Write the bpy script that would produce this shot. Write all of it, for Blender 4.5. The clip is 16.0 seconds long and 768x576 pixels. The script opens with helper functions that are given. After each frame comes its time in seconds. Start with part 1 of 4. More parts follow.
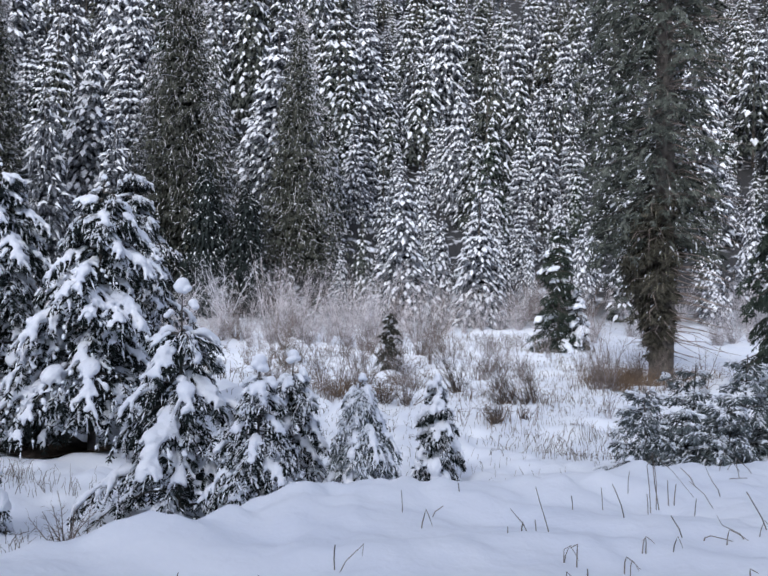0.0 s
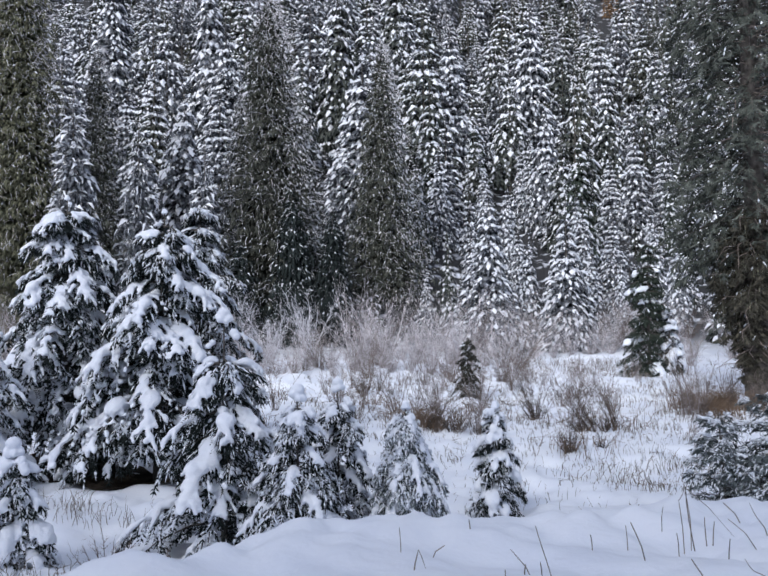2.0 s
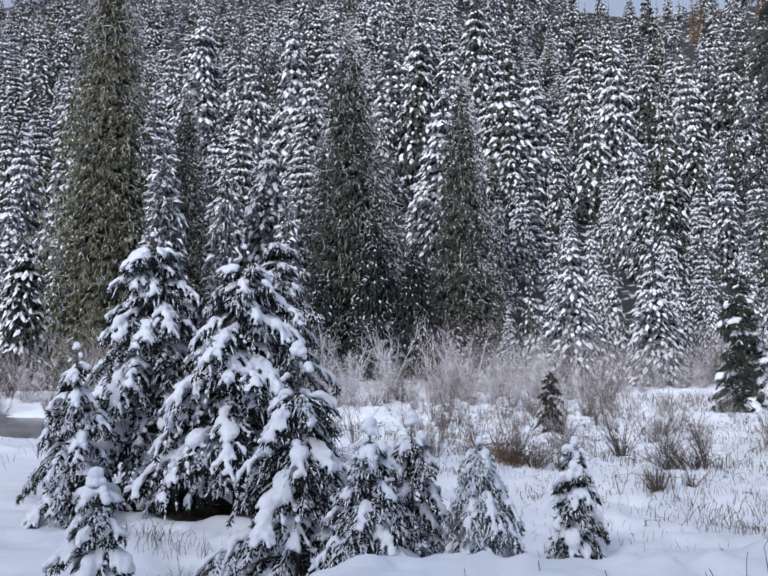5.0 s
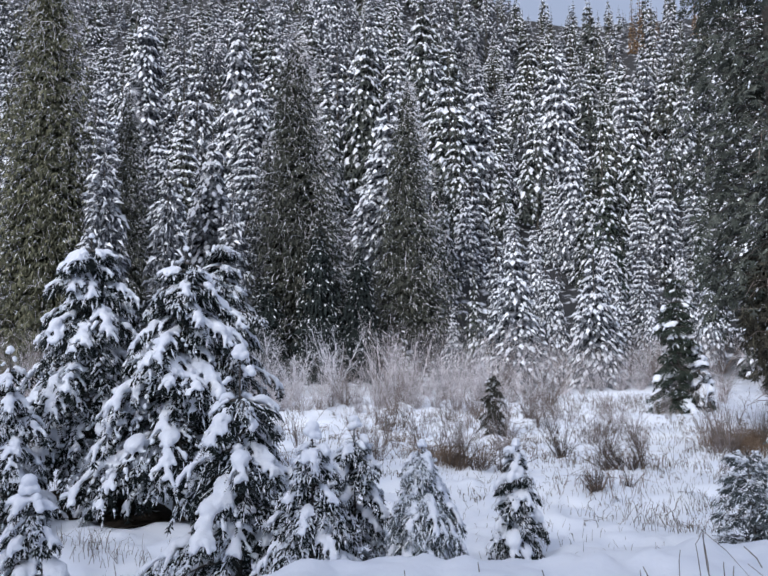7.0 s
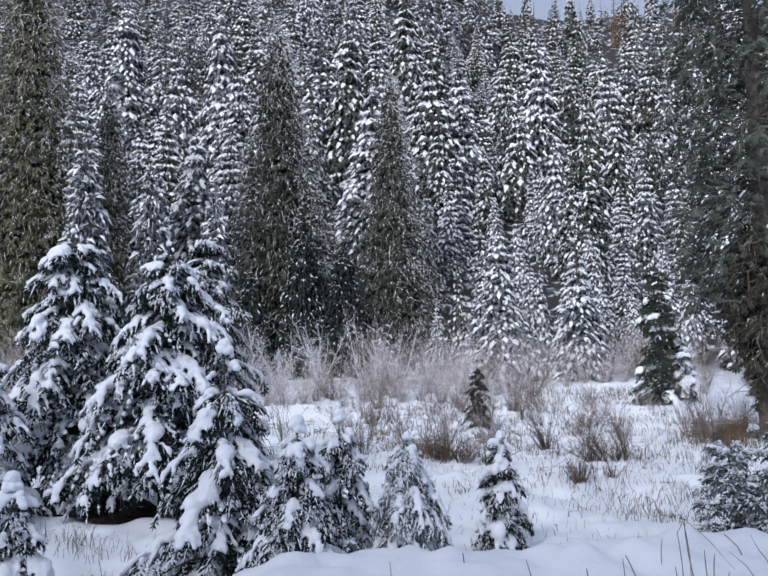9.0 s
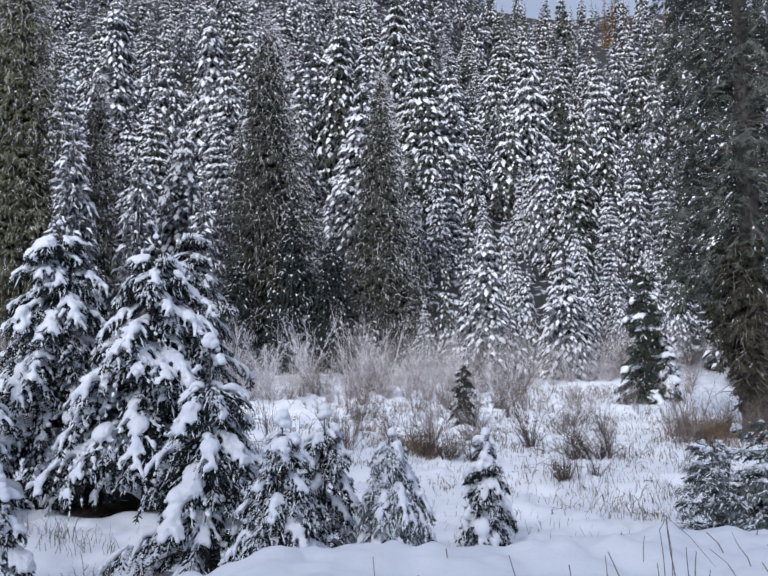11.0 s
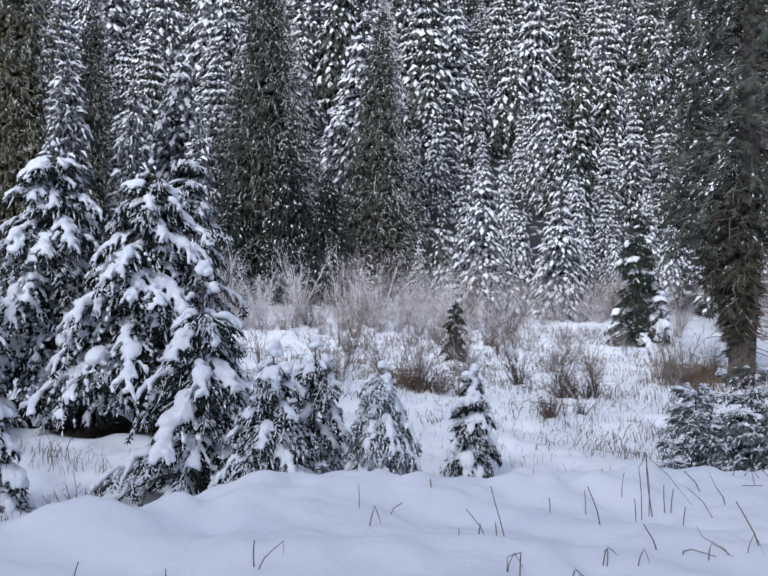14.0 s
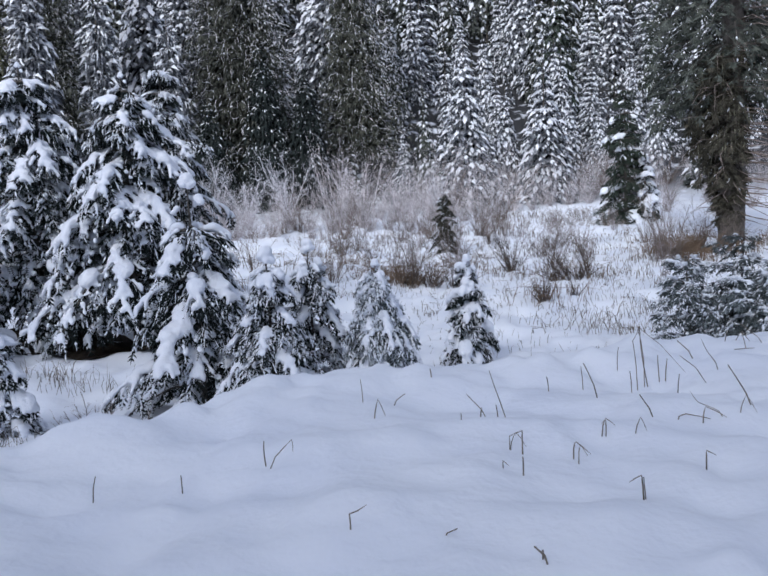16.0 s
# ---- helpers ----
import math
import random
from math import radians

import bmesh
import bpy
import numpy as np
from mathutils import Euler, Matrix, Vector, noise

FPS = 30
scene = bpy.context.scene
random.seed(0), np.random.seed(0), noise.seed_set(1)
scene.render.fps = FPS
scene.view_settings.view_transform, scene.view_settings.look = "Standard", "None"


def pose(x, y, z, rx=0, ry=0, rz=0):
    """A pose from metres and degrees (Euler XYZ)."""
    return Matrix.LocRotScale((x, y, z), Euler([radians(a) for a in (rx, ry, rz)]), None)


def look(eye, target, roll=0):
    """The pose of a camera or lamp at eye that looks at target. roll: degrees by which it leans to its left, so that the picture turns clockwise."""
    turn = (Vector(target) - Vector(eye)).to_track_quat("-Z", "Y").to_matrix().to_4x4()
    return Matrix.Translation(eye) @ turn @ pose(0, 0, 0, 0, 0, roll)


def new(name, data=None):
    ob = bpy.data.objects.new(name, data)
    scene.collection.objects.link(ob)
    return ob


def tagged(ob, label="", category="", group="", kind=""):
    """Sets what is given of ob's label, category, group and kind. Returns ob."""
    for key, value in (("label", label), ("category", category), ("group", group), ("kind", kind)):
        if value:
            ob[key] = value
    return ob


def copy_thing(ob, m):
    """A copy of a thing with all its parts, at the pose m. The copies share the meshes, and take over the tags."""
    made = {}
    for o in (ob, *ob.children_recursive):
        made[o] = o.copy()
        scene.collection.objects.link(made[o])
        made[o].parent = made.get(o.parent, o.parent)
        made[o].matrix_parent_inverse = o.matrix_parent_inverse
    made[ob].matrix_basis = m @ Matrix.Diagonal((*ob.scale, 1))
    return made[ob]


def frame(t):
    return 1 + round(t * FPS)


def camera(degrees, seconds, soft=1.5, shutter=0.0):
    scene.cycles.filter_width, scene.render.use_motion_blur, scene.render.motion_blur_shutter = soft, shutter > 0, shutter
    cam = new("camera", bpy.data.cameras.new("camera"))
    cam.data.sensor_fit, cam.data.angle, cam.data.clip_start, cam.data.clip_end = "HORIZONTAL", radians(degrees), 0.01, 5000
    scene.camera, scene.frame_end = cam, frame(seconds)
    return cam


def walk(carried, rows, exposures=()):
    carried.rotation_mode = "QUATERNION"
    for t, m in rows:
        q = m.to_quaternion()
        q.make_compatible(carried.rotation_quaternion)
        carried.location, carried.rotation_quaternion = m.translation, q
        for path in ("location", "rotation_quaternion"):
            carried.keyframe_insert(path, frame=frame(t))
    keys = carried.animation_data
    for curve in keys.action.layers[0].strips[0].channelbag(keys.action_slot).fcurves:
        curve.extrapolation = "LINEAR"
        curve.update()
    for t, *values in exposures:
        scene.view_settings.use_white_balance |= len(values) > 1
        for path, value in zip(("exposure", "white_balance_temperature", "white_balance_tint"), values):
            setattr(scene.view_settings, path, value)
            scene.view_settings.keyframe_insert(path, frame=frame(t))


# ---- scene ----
cam = camera(50.8, 16.0, soft=1.7)
PATH = [
    (0, (0.542, -0.593, 2.778), (0.478, 1.406, 2.78), 1.0),
    (0.5, (0.687, -0.48, 2.784), (0.544, 1.515, 2.797), 0.4),
    (1, (0.905, -0.436, 2.781), (0.7, 1.553, 2.813), 0.2),
    (1.5, (1.087, -0.366, 2.773), (0.837, 1.618, 2.823), -0.1),
    (2, (1.152, -0.239, 2.755), (0.855, 1.738, 2.824), -0.5),
    (2.5, (1.213, -0.202, 2.753), (0.858, 1.764, 2.836), -0.8),
    (3, (1.261, -0.196, 2.754), (0.831, 1.755, 2.853), -0.9),
    (3.5, (1.259, -0.189, 2.76), (0.759, 1.744, 2.878), -0.9),
    (3.7, (1.247, -0.18, 2.761), (0.724, 1.747, 2.888), -0.9),
    (6, (1.273, -0.171, 2.76), (0.838, 1.775, 2.918), -0.3),
    (6.5, (1.276, -0.16, 2.757), (0.882, 1.794, 2.916), -0.4),
    (7, (1.284, -0.157, 2.756), (0.92, 1.803, 2.914), -0.6),
    (7.5, (1.284, -0.156, 2.752), (0.935, 1.807, 2.909), -0.8),
    (8, (1.287, -0.163, 2.753), (0.946, 1.802, 2.907), -0.9),
    (8.5, (1.284, -0.171, 2.752), (0.948, 1.795, 2.9), -1.0),
    (9, (1.288, -0.172, 2.75), (0.962, 1.796, 2.893), -1.0),
    (9.5, (1.294, -0.165, 2.746), (0.988, 1.807, 2.885), -0.9),
    (12, (1.29, -0.16, 2.738), (0.992, 1.813, 2.867), -0.2),
    (12.5, (1.294, -0.167, 2.738), (0.995, 1.807, 2.854), -0.3),
    (13, (1.304, -0.158, 2.73), (1.012, 1.818, 2.815), -0.0),
    (13.5, (1.303, -0.157, 2.736), (1.017, 1.822, 2.779), 0.6),
    (14, (1.301, -0.167, 2.731), (1.019, 1.813, 2.704), 1.7),
    (14.1, (1.316, -0.195, 2.726), (1.036, 1.785, 2.667), 1.9),
    (14.2, (1.310, -0.196, 2.728), (1.039, 1.783, 2.618), 2.5),
    (14.3, (1.309, -0.222, 2.739), (1.057, 1.753, 2.549), 3.4),
    (14.4, (1.327, -0.210, 2.739), (1.085, 1.763, 2.508), 4.4),
    (14.5, (1.294, -0.188, 2.733), (1.034, 1.785, 2.536), 5.0),
    (14.7, (1.301, -0.223, 2.736), (0.933, 1.739, 2.601), 2.2),
    (14.8, (1.306, -0.202, 2.724), (0.927, 1.757, 2.600), 0.5),
    (15, (1.283, -0.19, 2.74), (0.914, 1.769, 2.567), -0.9),
    (15.3, (1.306, -0.215, 2.704), (0.930, 1.721, 2.371), -2.3),
    (15.5, (1.299, -0.24, 2.75), (0.952, 1.698, 2.398), -3.1),
    (15.8, (1.329, -0.178, 2.708), (1.045, 1.780, 2.409), -3.6),
    (16, (1.313, -0.163, 2.721), (1.052, 1.801, 2.444), -3.1),
]
EXPOSURES = [(0, -0.17, 5700, 10), (3.5, -0.20, 5700, 10), (7, -0.18, 5700, 10), (13, -0.17, 5680, 10), (14.5, -0.21, 5650, 10), (16, -0.26, 5600, 10)]
walk(cam, [(t, look(eye, target, roll)) for t, eye, target, roll in PATH], EXPOSURES)

# ---- world and light ----
world = bpy.data.worlds.new("world")
scene.world = world
world.use_nodes = True
wn = world.node_tree
sky = wn.nodes.new("ShaderNodeTexSky")
sky.sky_type = "NISHITA"
sky.sun_disc = False
sky.sun_elevation = radians(30)
sky.sun_rotation = radians(200)
sky.dust_density = 8.0
sky.ozone_density = 1.5
# A thin even veil of high cloud over the whole sky.
veil = wn.nodes.new("ShaderNodeMix")
veil.data_type = "RGBA"
veil.inputs[0].default_value = 0.5
veil.inputs[7].default_value = (6.3, 6.4, 7.2, 1)
wn.nodes["Background"].inputs["Strength"].default_value = 0.125
wn.links.new(sky.outputs["Color"], veil.inputs[6])
wn.links.new(veil.outputs[2], wn.nodes["Background"].inputs["Color"])
sun_data = bpy.data.lights.new("sun", "SUN")
sun_data.energy = 3.0
sun_data.angle = radians(22)
sun_data.color = (1.0, 0.955, 0.89)
sun = new("sun", sun_data)
sun.matrix_world = look((-14, -36, 30), (0, 10, 0))


# ---- materials ----
def material(name, base, rough=0.8, second=None, scale=6.0, island=0.0, bump=0.0, bump_scale=40.0, spec=0.3, lo=0.35, hi=0.65, detail=6.0):
    """Two-tone noise at two scales, with relief and a shift from piece to piece."""
    m = bpy.data.materials.new(name)
    m.use_nodes = True
    n, l = m.node_tree.nodes, m.node_tree.links
    b = n["Principled BSDF"]
    b.inputs["Roughness"].default_value = rough
    b.inputs["Specular IOR Level"].default_value = spec
    coord = n.new("ShaderNodeTexCoord")
    colour = n.new("ShaderNodeMix")
    colour.data_type = "RGBA"
    colour.inputs[6].default_value = (*base, 1)
    colour.inputs[7].default_value = (*(second or base), 1)
    noise_a = n.new("ShaderNodeTexNoise")
    noise_a.inputs["Scale"].default_value = scale
    noise_a.inputs["Detail"].default_value = detail
    l.new(coord.outputs["Object"], noise_a.inputs["Vector"])
    ramp = n.new("ShaderNodeMapRange")
    ramp.inputs["From Min"].default_value, ramp.inputs["From Max"].default_value = lo, hi
    l.new(noise_a.outputs["Fac"], ramp.inputs["Value"])
    l.new(ramp.outputs["Result"], colour.inputs[0])
    out = colour.outputs[2]
    if island:
        geo = n.new("ShaderNodeNewGeometry")
        info = n.new("ShaderNodeObjectInfo")
        total = n.new("ShaderNodeMath")
        total.operation = "ADD"
        l.new(geo.outputs["Random Per Island"], total.inputs[0])
        l.new(info.outputs["Random"], total.inputs[1])
        value = n.new("ShaderNodeMapRange")
        value.inputs["From Max"].default_value = 2.0
        value.inputs["To Min"].default_value, value.inputs["To Max"].default_value = 1 - island, 1 + island
        l.new(total.outputs[0], value.inputs["Value"])
        hsv = n.new("ShaderNodeHueSaturation")
        l.new(value.outputs["Result"], hsv.inputs["Value"])
        l.new(out, hsv.inputs["Color"])
        out = hsv.outputs["Color"]
    l.new(out, b.inputs["Base Color"])
    if bump:
        noise_b = n.new("ShaderNodeTexNoise")
        noise_b.inputs["Scale"].default_value = bump_scale
        noise_b.inputs["Detail"].default_value = 5
        l.new(coord.outputs["Object"], noise_b.inputs["Vector"])
        bp = n.new("ShaderNodeBump")
        bp.inputs["Strength"].default_value = bump
        bp.inputs["Distance"].default_value = 0.02
        l.new(noise_b.outputs["Fac"], bp.inputs["Height"])
        l.new(bp.outputs["Normal"], b.inputs["Normal"])
    return m


SNOW = material("snow", (0.84, 0.86, 0.90), 0.65, (0.78, 0.81, 0.88), 2.5, bump=0.7, bump_scale=22)
GROUND_SNOW = material("ground_snow", (0.84, 0.86, 0.90), 0.7, (0.76, 0.79, 0.86), 0.9, bump=0.45, bump_scale=13, spec=0.1)
def shaded_forest_floor(m, x=0.0):
    """Needle litter, brush and painted shade between the snow patches under the hillside trees."""
    n, l = m.node_tree.nodes, m.node_tree.links
    bsdf = n["Principled BSDF"]
    old_link = bsdf.inputs["Base Color"].links[0].from_socket
    coord = n.new("ShaderNodeTexCoord")
    split = n.new("ShaderNodeSeparateXYZ")
    l.new(coord.outputs["Object"], split.inputs[0])
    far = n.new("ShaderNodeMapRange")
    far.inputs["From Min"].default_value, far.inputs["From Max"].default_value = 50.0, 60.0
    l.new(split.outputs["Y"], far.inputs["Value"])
    spots = n.new("ShaderNodeTexNoise")
    spots.inputs["Scale"].default_value = 0.7
    spots.inputs["Detail"].default_value = 7
    l.new(coord.outputs["Object"], spots.inputs["Vector"])
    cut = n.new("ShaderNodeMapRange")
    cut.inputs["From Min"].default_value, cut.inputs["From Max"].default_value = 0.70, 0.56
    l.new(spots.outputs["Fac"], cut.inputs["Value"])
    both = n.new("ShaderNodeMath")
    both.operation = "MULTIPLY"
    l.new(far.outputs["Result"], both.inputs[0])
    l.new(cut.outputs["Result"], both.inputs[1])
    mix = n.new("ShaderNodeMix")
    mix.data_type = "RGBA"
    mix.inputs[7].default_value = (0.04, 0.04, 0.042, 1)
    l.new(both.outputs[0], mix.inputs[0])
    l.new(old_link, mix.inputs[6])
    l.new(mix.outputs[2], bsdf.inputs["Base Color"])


shaded_forest_floor(GROUND_SNOW)
SNOW_FAR = material("crown_snow", (0.80, 0.82, 0.86), 0.75, (0.62, 0.64, 0.69), 1.8, island=0.15)
NEEDLE = material("spruce_needles", (0.015, 0.020, 0.019), 0.8, (0.13, 0.145, 0.15), 11.0, island=0.3, spec=0.15, lo=0.58, hi=0.84)
NEEDLE_FAR = material("forest_needles", (0.022, 0.026, 0.030), 0.8, (0.25, 0.26, 0.29), 3.2, island=0.35, spec=0.15, lo=0.37, hi=0.70)
NEEDLE_GREEN = material("fir_needles", (0.017, 0.027, 0.019), 0.75, (0.038, 0.050, 0.036), 2.0, island=0.35)
NEEDLE_DARK = material("dwarf_fir_needles", (0.020, 0.021, 0.015), 0.8, (0.050, 0.048, 0.034), 6.0, island=0.4)
NEEDLE_GREY = material("grey_needles", (0.034, 0.040, 0.034), 0.8, (0.12, 0.127, 0.115), 2.5, island=0.4, lo=0.45, hi=0.8)
NEEDLE_OLD = material("old_spruce_needles", (0.046, 0.054, 0.044), 0.8, (0.14, 0.15, 0.13), 2.5, island=0.45, lo=0.4, hi=0.75)
NEEDLE_OLIVE = material("cedar_needles", (0.033, 0.038, 0.031), 0.8, (0.090, 0.092, 0.074), 2.2, island=0.5)
NEEDLE_PALE = material("pale_cedar_needles", (0.056, 0.060, 0.036), 0.8, (0.145, 0.142, 0.092), 2.0, island=0.5)
NEEDLE_BROWN = material("brown_lower_needles", (0.046, 0.043, 0.032), 0.85, (0.13, 0.12, 0.09), 2.5, island=0.5, lo=0.4, hi=0.75)
NEEDLE_FROST = material("frosted_needles", (0.045, 0.057, 0.057), 0.8, (0.24, 0.27, 0.28), 9.0, island=0.35, lo=0.4, hi=0.75)
NEEDLE_RUST = material("larch_needles", (0.17, 0.10, 0.05), 0.85, (0.25, 0.16, 0.085), 0.8, island=0.3)
BARK = material("bark", (0.055, 0.048, 0.042), 0.9, (0.15, 0.135, 0.12), 5.0, bump=0.8, bump_scale=22)
TWIG = material("bare_twigs", (0.11, 0.085, 0.072), 0.85, (0.25, 0.21, 0.19), 5.0, island=0.35)
DARK_TWIG = material("dark_twigs", (0.045, 0.034, 0.028), 0.85, (0.15, 0.12, 0.10), 5.0, island=0.35)
FROST_TWIG = material("frosted_twigs", (0.12, 0.10, 0.093), 0.85, (0.60, 0.57, 0.59), 2.6, island=0.3, lo=0.32, hi=0.6)
STRAW = material("dead_grass", (0.10, 0.085, 0.07), 0.85, (0.24, 0.205, 0.165), 14.0, island=0.3)
RUST_GRASS = material("russet_grass", (0.11, 0.075, 0.05), 0.9, (0.20, 0.145, 0.10), 3.0, island=0.3)
HOAR = material("hoar_frost_twigs", (0.42, 0.41, 0.43), 0.8, (0.72, 0.72, 0.76), 3.0, island=0.2)
LICHEN = material("hanging_lichen", (0.20, 0.20, 0.14), 0.9, (0.30, 0.29, 0.21), 4.0, island=0.3)
# Near-black brown of the painted shade under the grove.
GROVE_SHADE = material("needle_litter", (0.022, 0.017, 0.013), 0.95, (0.06, 0.047, 0.036), 9.0, bump=0.8, bump_scale=40, spec=0.1)
WATER = material("creek_water", (0.05, 0.055, 0.06), 0.2, (0.22, 0.23, 0.25), 1.4, bump=0.3, bump_scale=5, spec=0.4)


# ---- mesh helpers ----
def tri_mesh(name, V, T, mats, idx=None, smooth=False):
    me = bpy.data.meshes.new(name)
    V, T = np.ascontiguousarray(V, dtype=np.float32), np.ascontiguousarray(T, dtype=np.int32)
    me.vertices.add(len(V))
    me.vertices.foreach_set("co", V.ravel())
    me.loops.add(T.size)
    me.loops.foreach_set("vertex_index", T.ravel())
    me.polygons.add(len(T))
    me.polygons.foreach_set("loop_start", np.arange(0, T.size, T.shape[1], dtype=np.int32))
    if idx is not None:
        me.polygons.foreach_set("material_index", np.asarray(idx, dtype=np.int32))
    me.polygons.foreach_set("use_smooth", np.full(len(T), smooth))
    for m in mats if isinstance(mats, (list, tuple)) else [mats]:
        me.materials.append(m)
    me.update(calc_edges=True)
    return me


def joined(pieces):
    """One (V, T) from several."""
    pieces = [p for p in pieces if len(p[0])]
    if not pieces:
        return np.zeros((0, 3)), np.zeros((0, 3), int)
    offs = np.cumsum([0] + [len(p[0]) for p in pieces[:-1]])
    return np.concatenate([p[0] for p in pieces]), np.concatenate([p[1] + o for p, o in zip(pieces, offs)])


def stamp(unit, P, X, Y, Z):
    """Copies of a unit shape at P with the scaled axes X, Y, Z (each N x 3)."""
    uv, ut = unit
    V = P[:, None] + uv[None, :, :1] * X[:, None] + uv[None, :, 1:2] * Y[:, None] + uv[None, :, 2:] * Z[:, None]
    T = ut[None] + (np.arange(len(P)) * len(uv))[:, None, None]
    return V.reshape(-1, 3), T.reshape(-1, ut.shape[1])


def unit_rows(a):
    return a / np.maximum(np.linalg.norm(a, axis=1, keepdims=True), 1e-9)


def axes_of(D):
    """Side and top axes for directions D, tops kept as upright as may be."""
    side = unit_rows(np.cross(np.tile([0.0, 0, 1], (len(D), 1)), D) + 1e-6)
    return side, np.cross(D, side)


def tubes(P0, P1, r0, r1, sides=3):
    P0, P1 = np.atleast_2d(P0).astype(float), np.atleast_2d(P1).astype(float)
    D = unit_rows(P1 - P0)
    side = unit_rows(np.cross(D, np.tile([0.31, 0.87, 0.38], (len(D), 1))))
    top = np.cross(D, side)
    r0, r1 = np.broadcast_to(r0, len(P0)), np.broadcast_to(r1, len(P0))
    ang = np.arange(sides) * 2 * np.pi / sides
    ring = np.cos(ang)[None, :, None] * side[:, None] + np.sin(ang)[None, :, None] * top[:, None]
    V = np.concatenate([P0[:, None] + ring * r0[:, None, None], P1[:, None] + ring * r1[:, None, None]], 1)
    k = np.arange(sides)
    j = (k + 1) % sides
    t = np.concatenate([np.stack([k, j, j + sides], 1), np.stack([k, j + sides, k + sides], 1)])
    T = t[None] + (np.arange(len(P0)) * 2 * sides)[:, None, None]
    return V.reshape(-1, 3), T.reshape(-1, 3)


def spikes(P0, P1, r):
    """Thin twigs that run out to a point."""
    D = unit_rows(P1 - P0)
    side = unit_rows(np.cross(D, np.tile([0.31, 0.87, 0.38], (len(D), 1))))
    top = np.cross(D, side)
    ring = [P0 + (np.cos(a) * side + np.sin(a) * top) * r for a in (0.0, 2.1, 4.2)]
    V = np.stack(ring + [P1], 1)
    T = np.array([(0, 1, 3), (1, 2, 3), (2, 0, 3)])[None] + (np.arange(len(P0)) * 4)[:, None, None]
    return V.reshape(-1, 3), T.reshape(-1, 3)


def chain(points, radii, sides=6):
    """A bent, tapered tube through points."""
    points = np.array(points, float)
    D = unit_rows(np.gradient(points, axis=0))
    side = unit_rows(np.cross(D, np.tile([0.31, 0.87, 0.38], (len(D), 1))))
    top = np.cross(D, side)
    ang = np.arange(sides) * 2 * np.pi / sides
    V = points[:, None] + (np.cos(ang)[None, :, None] * side[:, None] + np.sin(ang)[None, :, None] * top[:, None]) * np.array(radii)[:, None, None]
    T = []
    for i in range(len(points) - 1):
        for a in range(sides):
            b = (a + 1) % sides
            T += [(i * sides + a, i * sides + b, (i + 1) * sides + b), (i * sides + a, (i + 1) * sides + b, (i + 1) * sides + a)]
    return V.reshape(-1, 3), np.array(T)


def icosphere(level):
    bm = bmesh.new()
    bmesh.ops.create_icosphere(bm, subdivisions=level, radius=1)
    bm.verts.ensure_lookup_table()
    out = np.array([v.co[:] for v in bm.verts]), np.array([[v.index for v in f.verts] for f in bm.faces])
    bm.free()
    return out


BALL = icosphere(1)
BALL_FINE = icosphere(2)
# A pad of snow lying on a spray.
PAD = (np.array([(-0.55, 0, -0.25), (0, 0.5, -0.35), (0.6, 0, -0.5), (0, -0.5, -0.35), (-0.15, 0, 0.5), (0.3, 0, 0.3), (0, 0, -0.5)], float),
       np.array([(0, 4, 1), (1, 4, 5), (1, 5, 2), (2, 5, 3), (3, 5, 4), (3, 4, 0), (0, 1, 6), (1, 2, 6), (2, 3, 6), (3, 0, 6)]))


def sprig(n=5):
    """A twig with needles on both sides and above."""
    V, T = [(0, 0.012, 0), (0, -0.012, 0), (0, 0, 0.02), (1, 0, 0)], [(0, 2, 3), (2, 1, 3), (1, 0, 3)]
    for i in range(n):
        x = 0.06 + 0.92 * i / n
        w = 0.2 * (1 - 0.55 * i / n)
        for s, up in ((1, 0.02), (-1, 0.02), (0.5, 0.11), (-0.5, -0.07)):
            k = len(V)
            V += [(x - 0.045, 0, 0), (x + 0.045, 0, 0), (x + 0.12, s * w, up)]
            T.append((k, k + 1, k + 2))
    return np.array(V, float), np.array(T)


SPRIG = sprig()


def fan():
    """A spruce branchlet: a middle shoot and three pairs of side shoots, each with a ridge."""
    V, T = [], []
    shoots = [((0, 0, 0), 0.0, 1.0)] + [((x, 0, -0.02), s * a, ln) for x, a, ln in ((0.12, 0.95, 0.52), (0.42, 0.72, 0.46)) for s in (-1, 1)]
    for (x, y, z), a, ln in shoots:
        k = len(V)
        dx, dy, w = math.cos(a) * ln, math.sin(a) * ln, 0.075
        px, py = -math.sin(a) * w, math.cos(a) * w
        mx, my = x + dx * 0.45, y + dy * 0.45
        V += [(x, y, z), (mx + px, my + py, z - 0.05), (x + dx, y + dy, z - 0.13 * ln - 0.03), (mx - px, my - py, z - 0.05), (mx, my, z + 0.035)]
        T += [(k, k + 1, k + 4), (k + 1, k + 2, k + 4), (k + 2, k + 3, k + 4), (k + 3, k, k + 4)]
    return np.array(V, float), np.array(T)


FAN = fan()


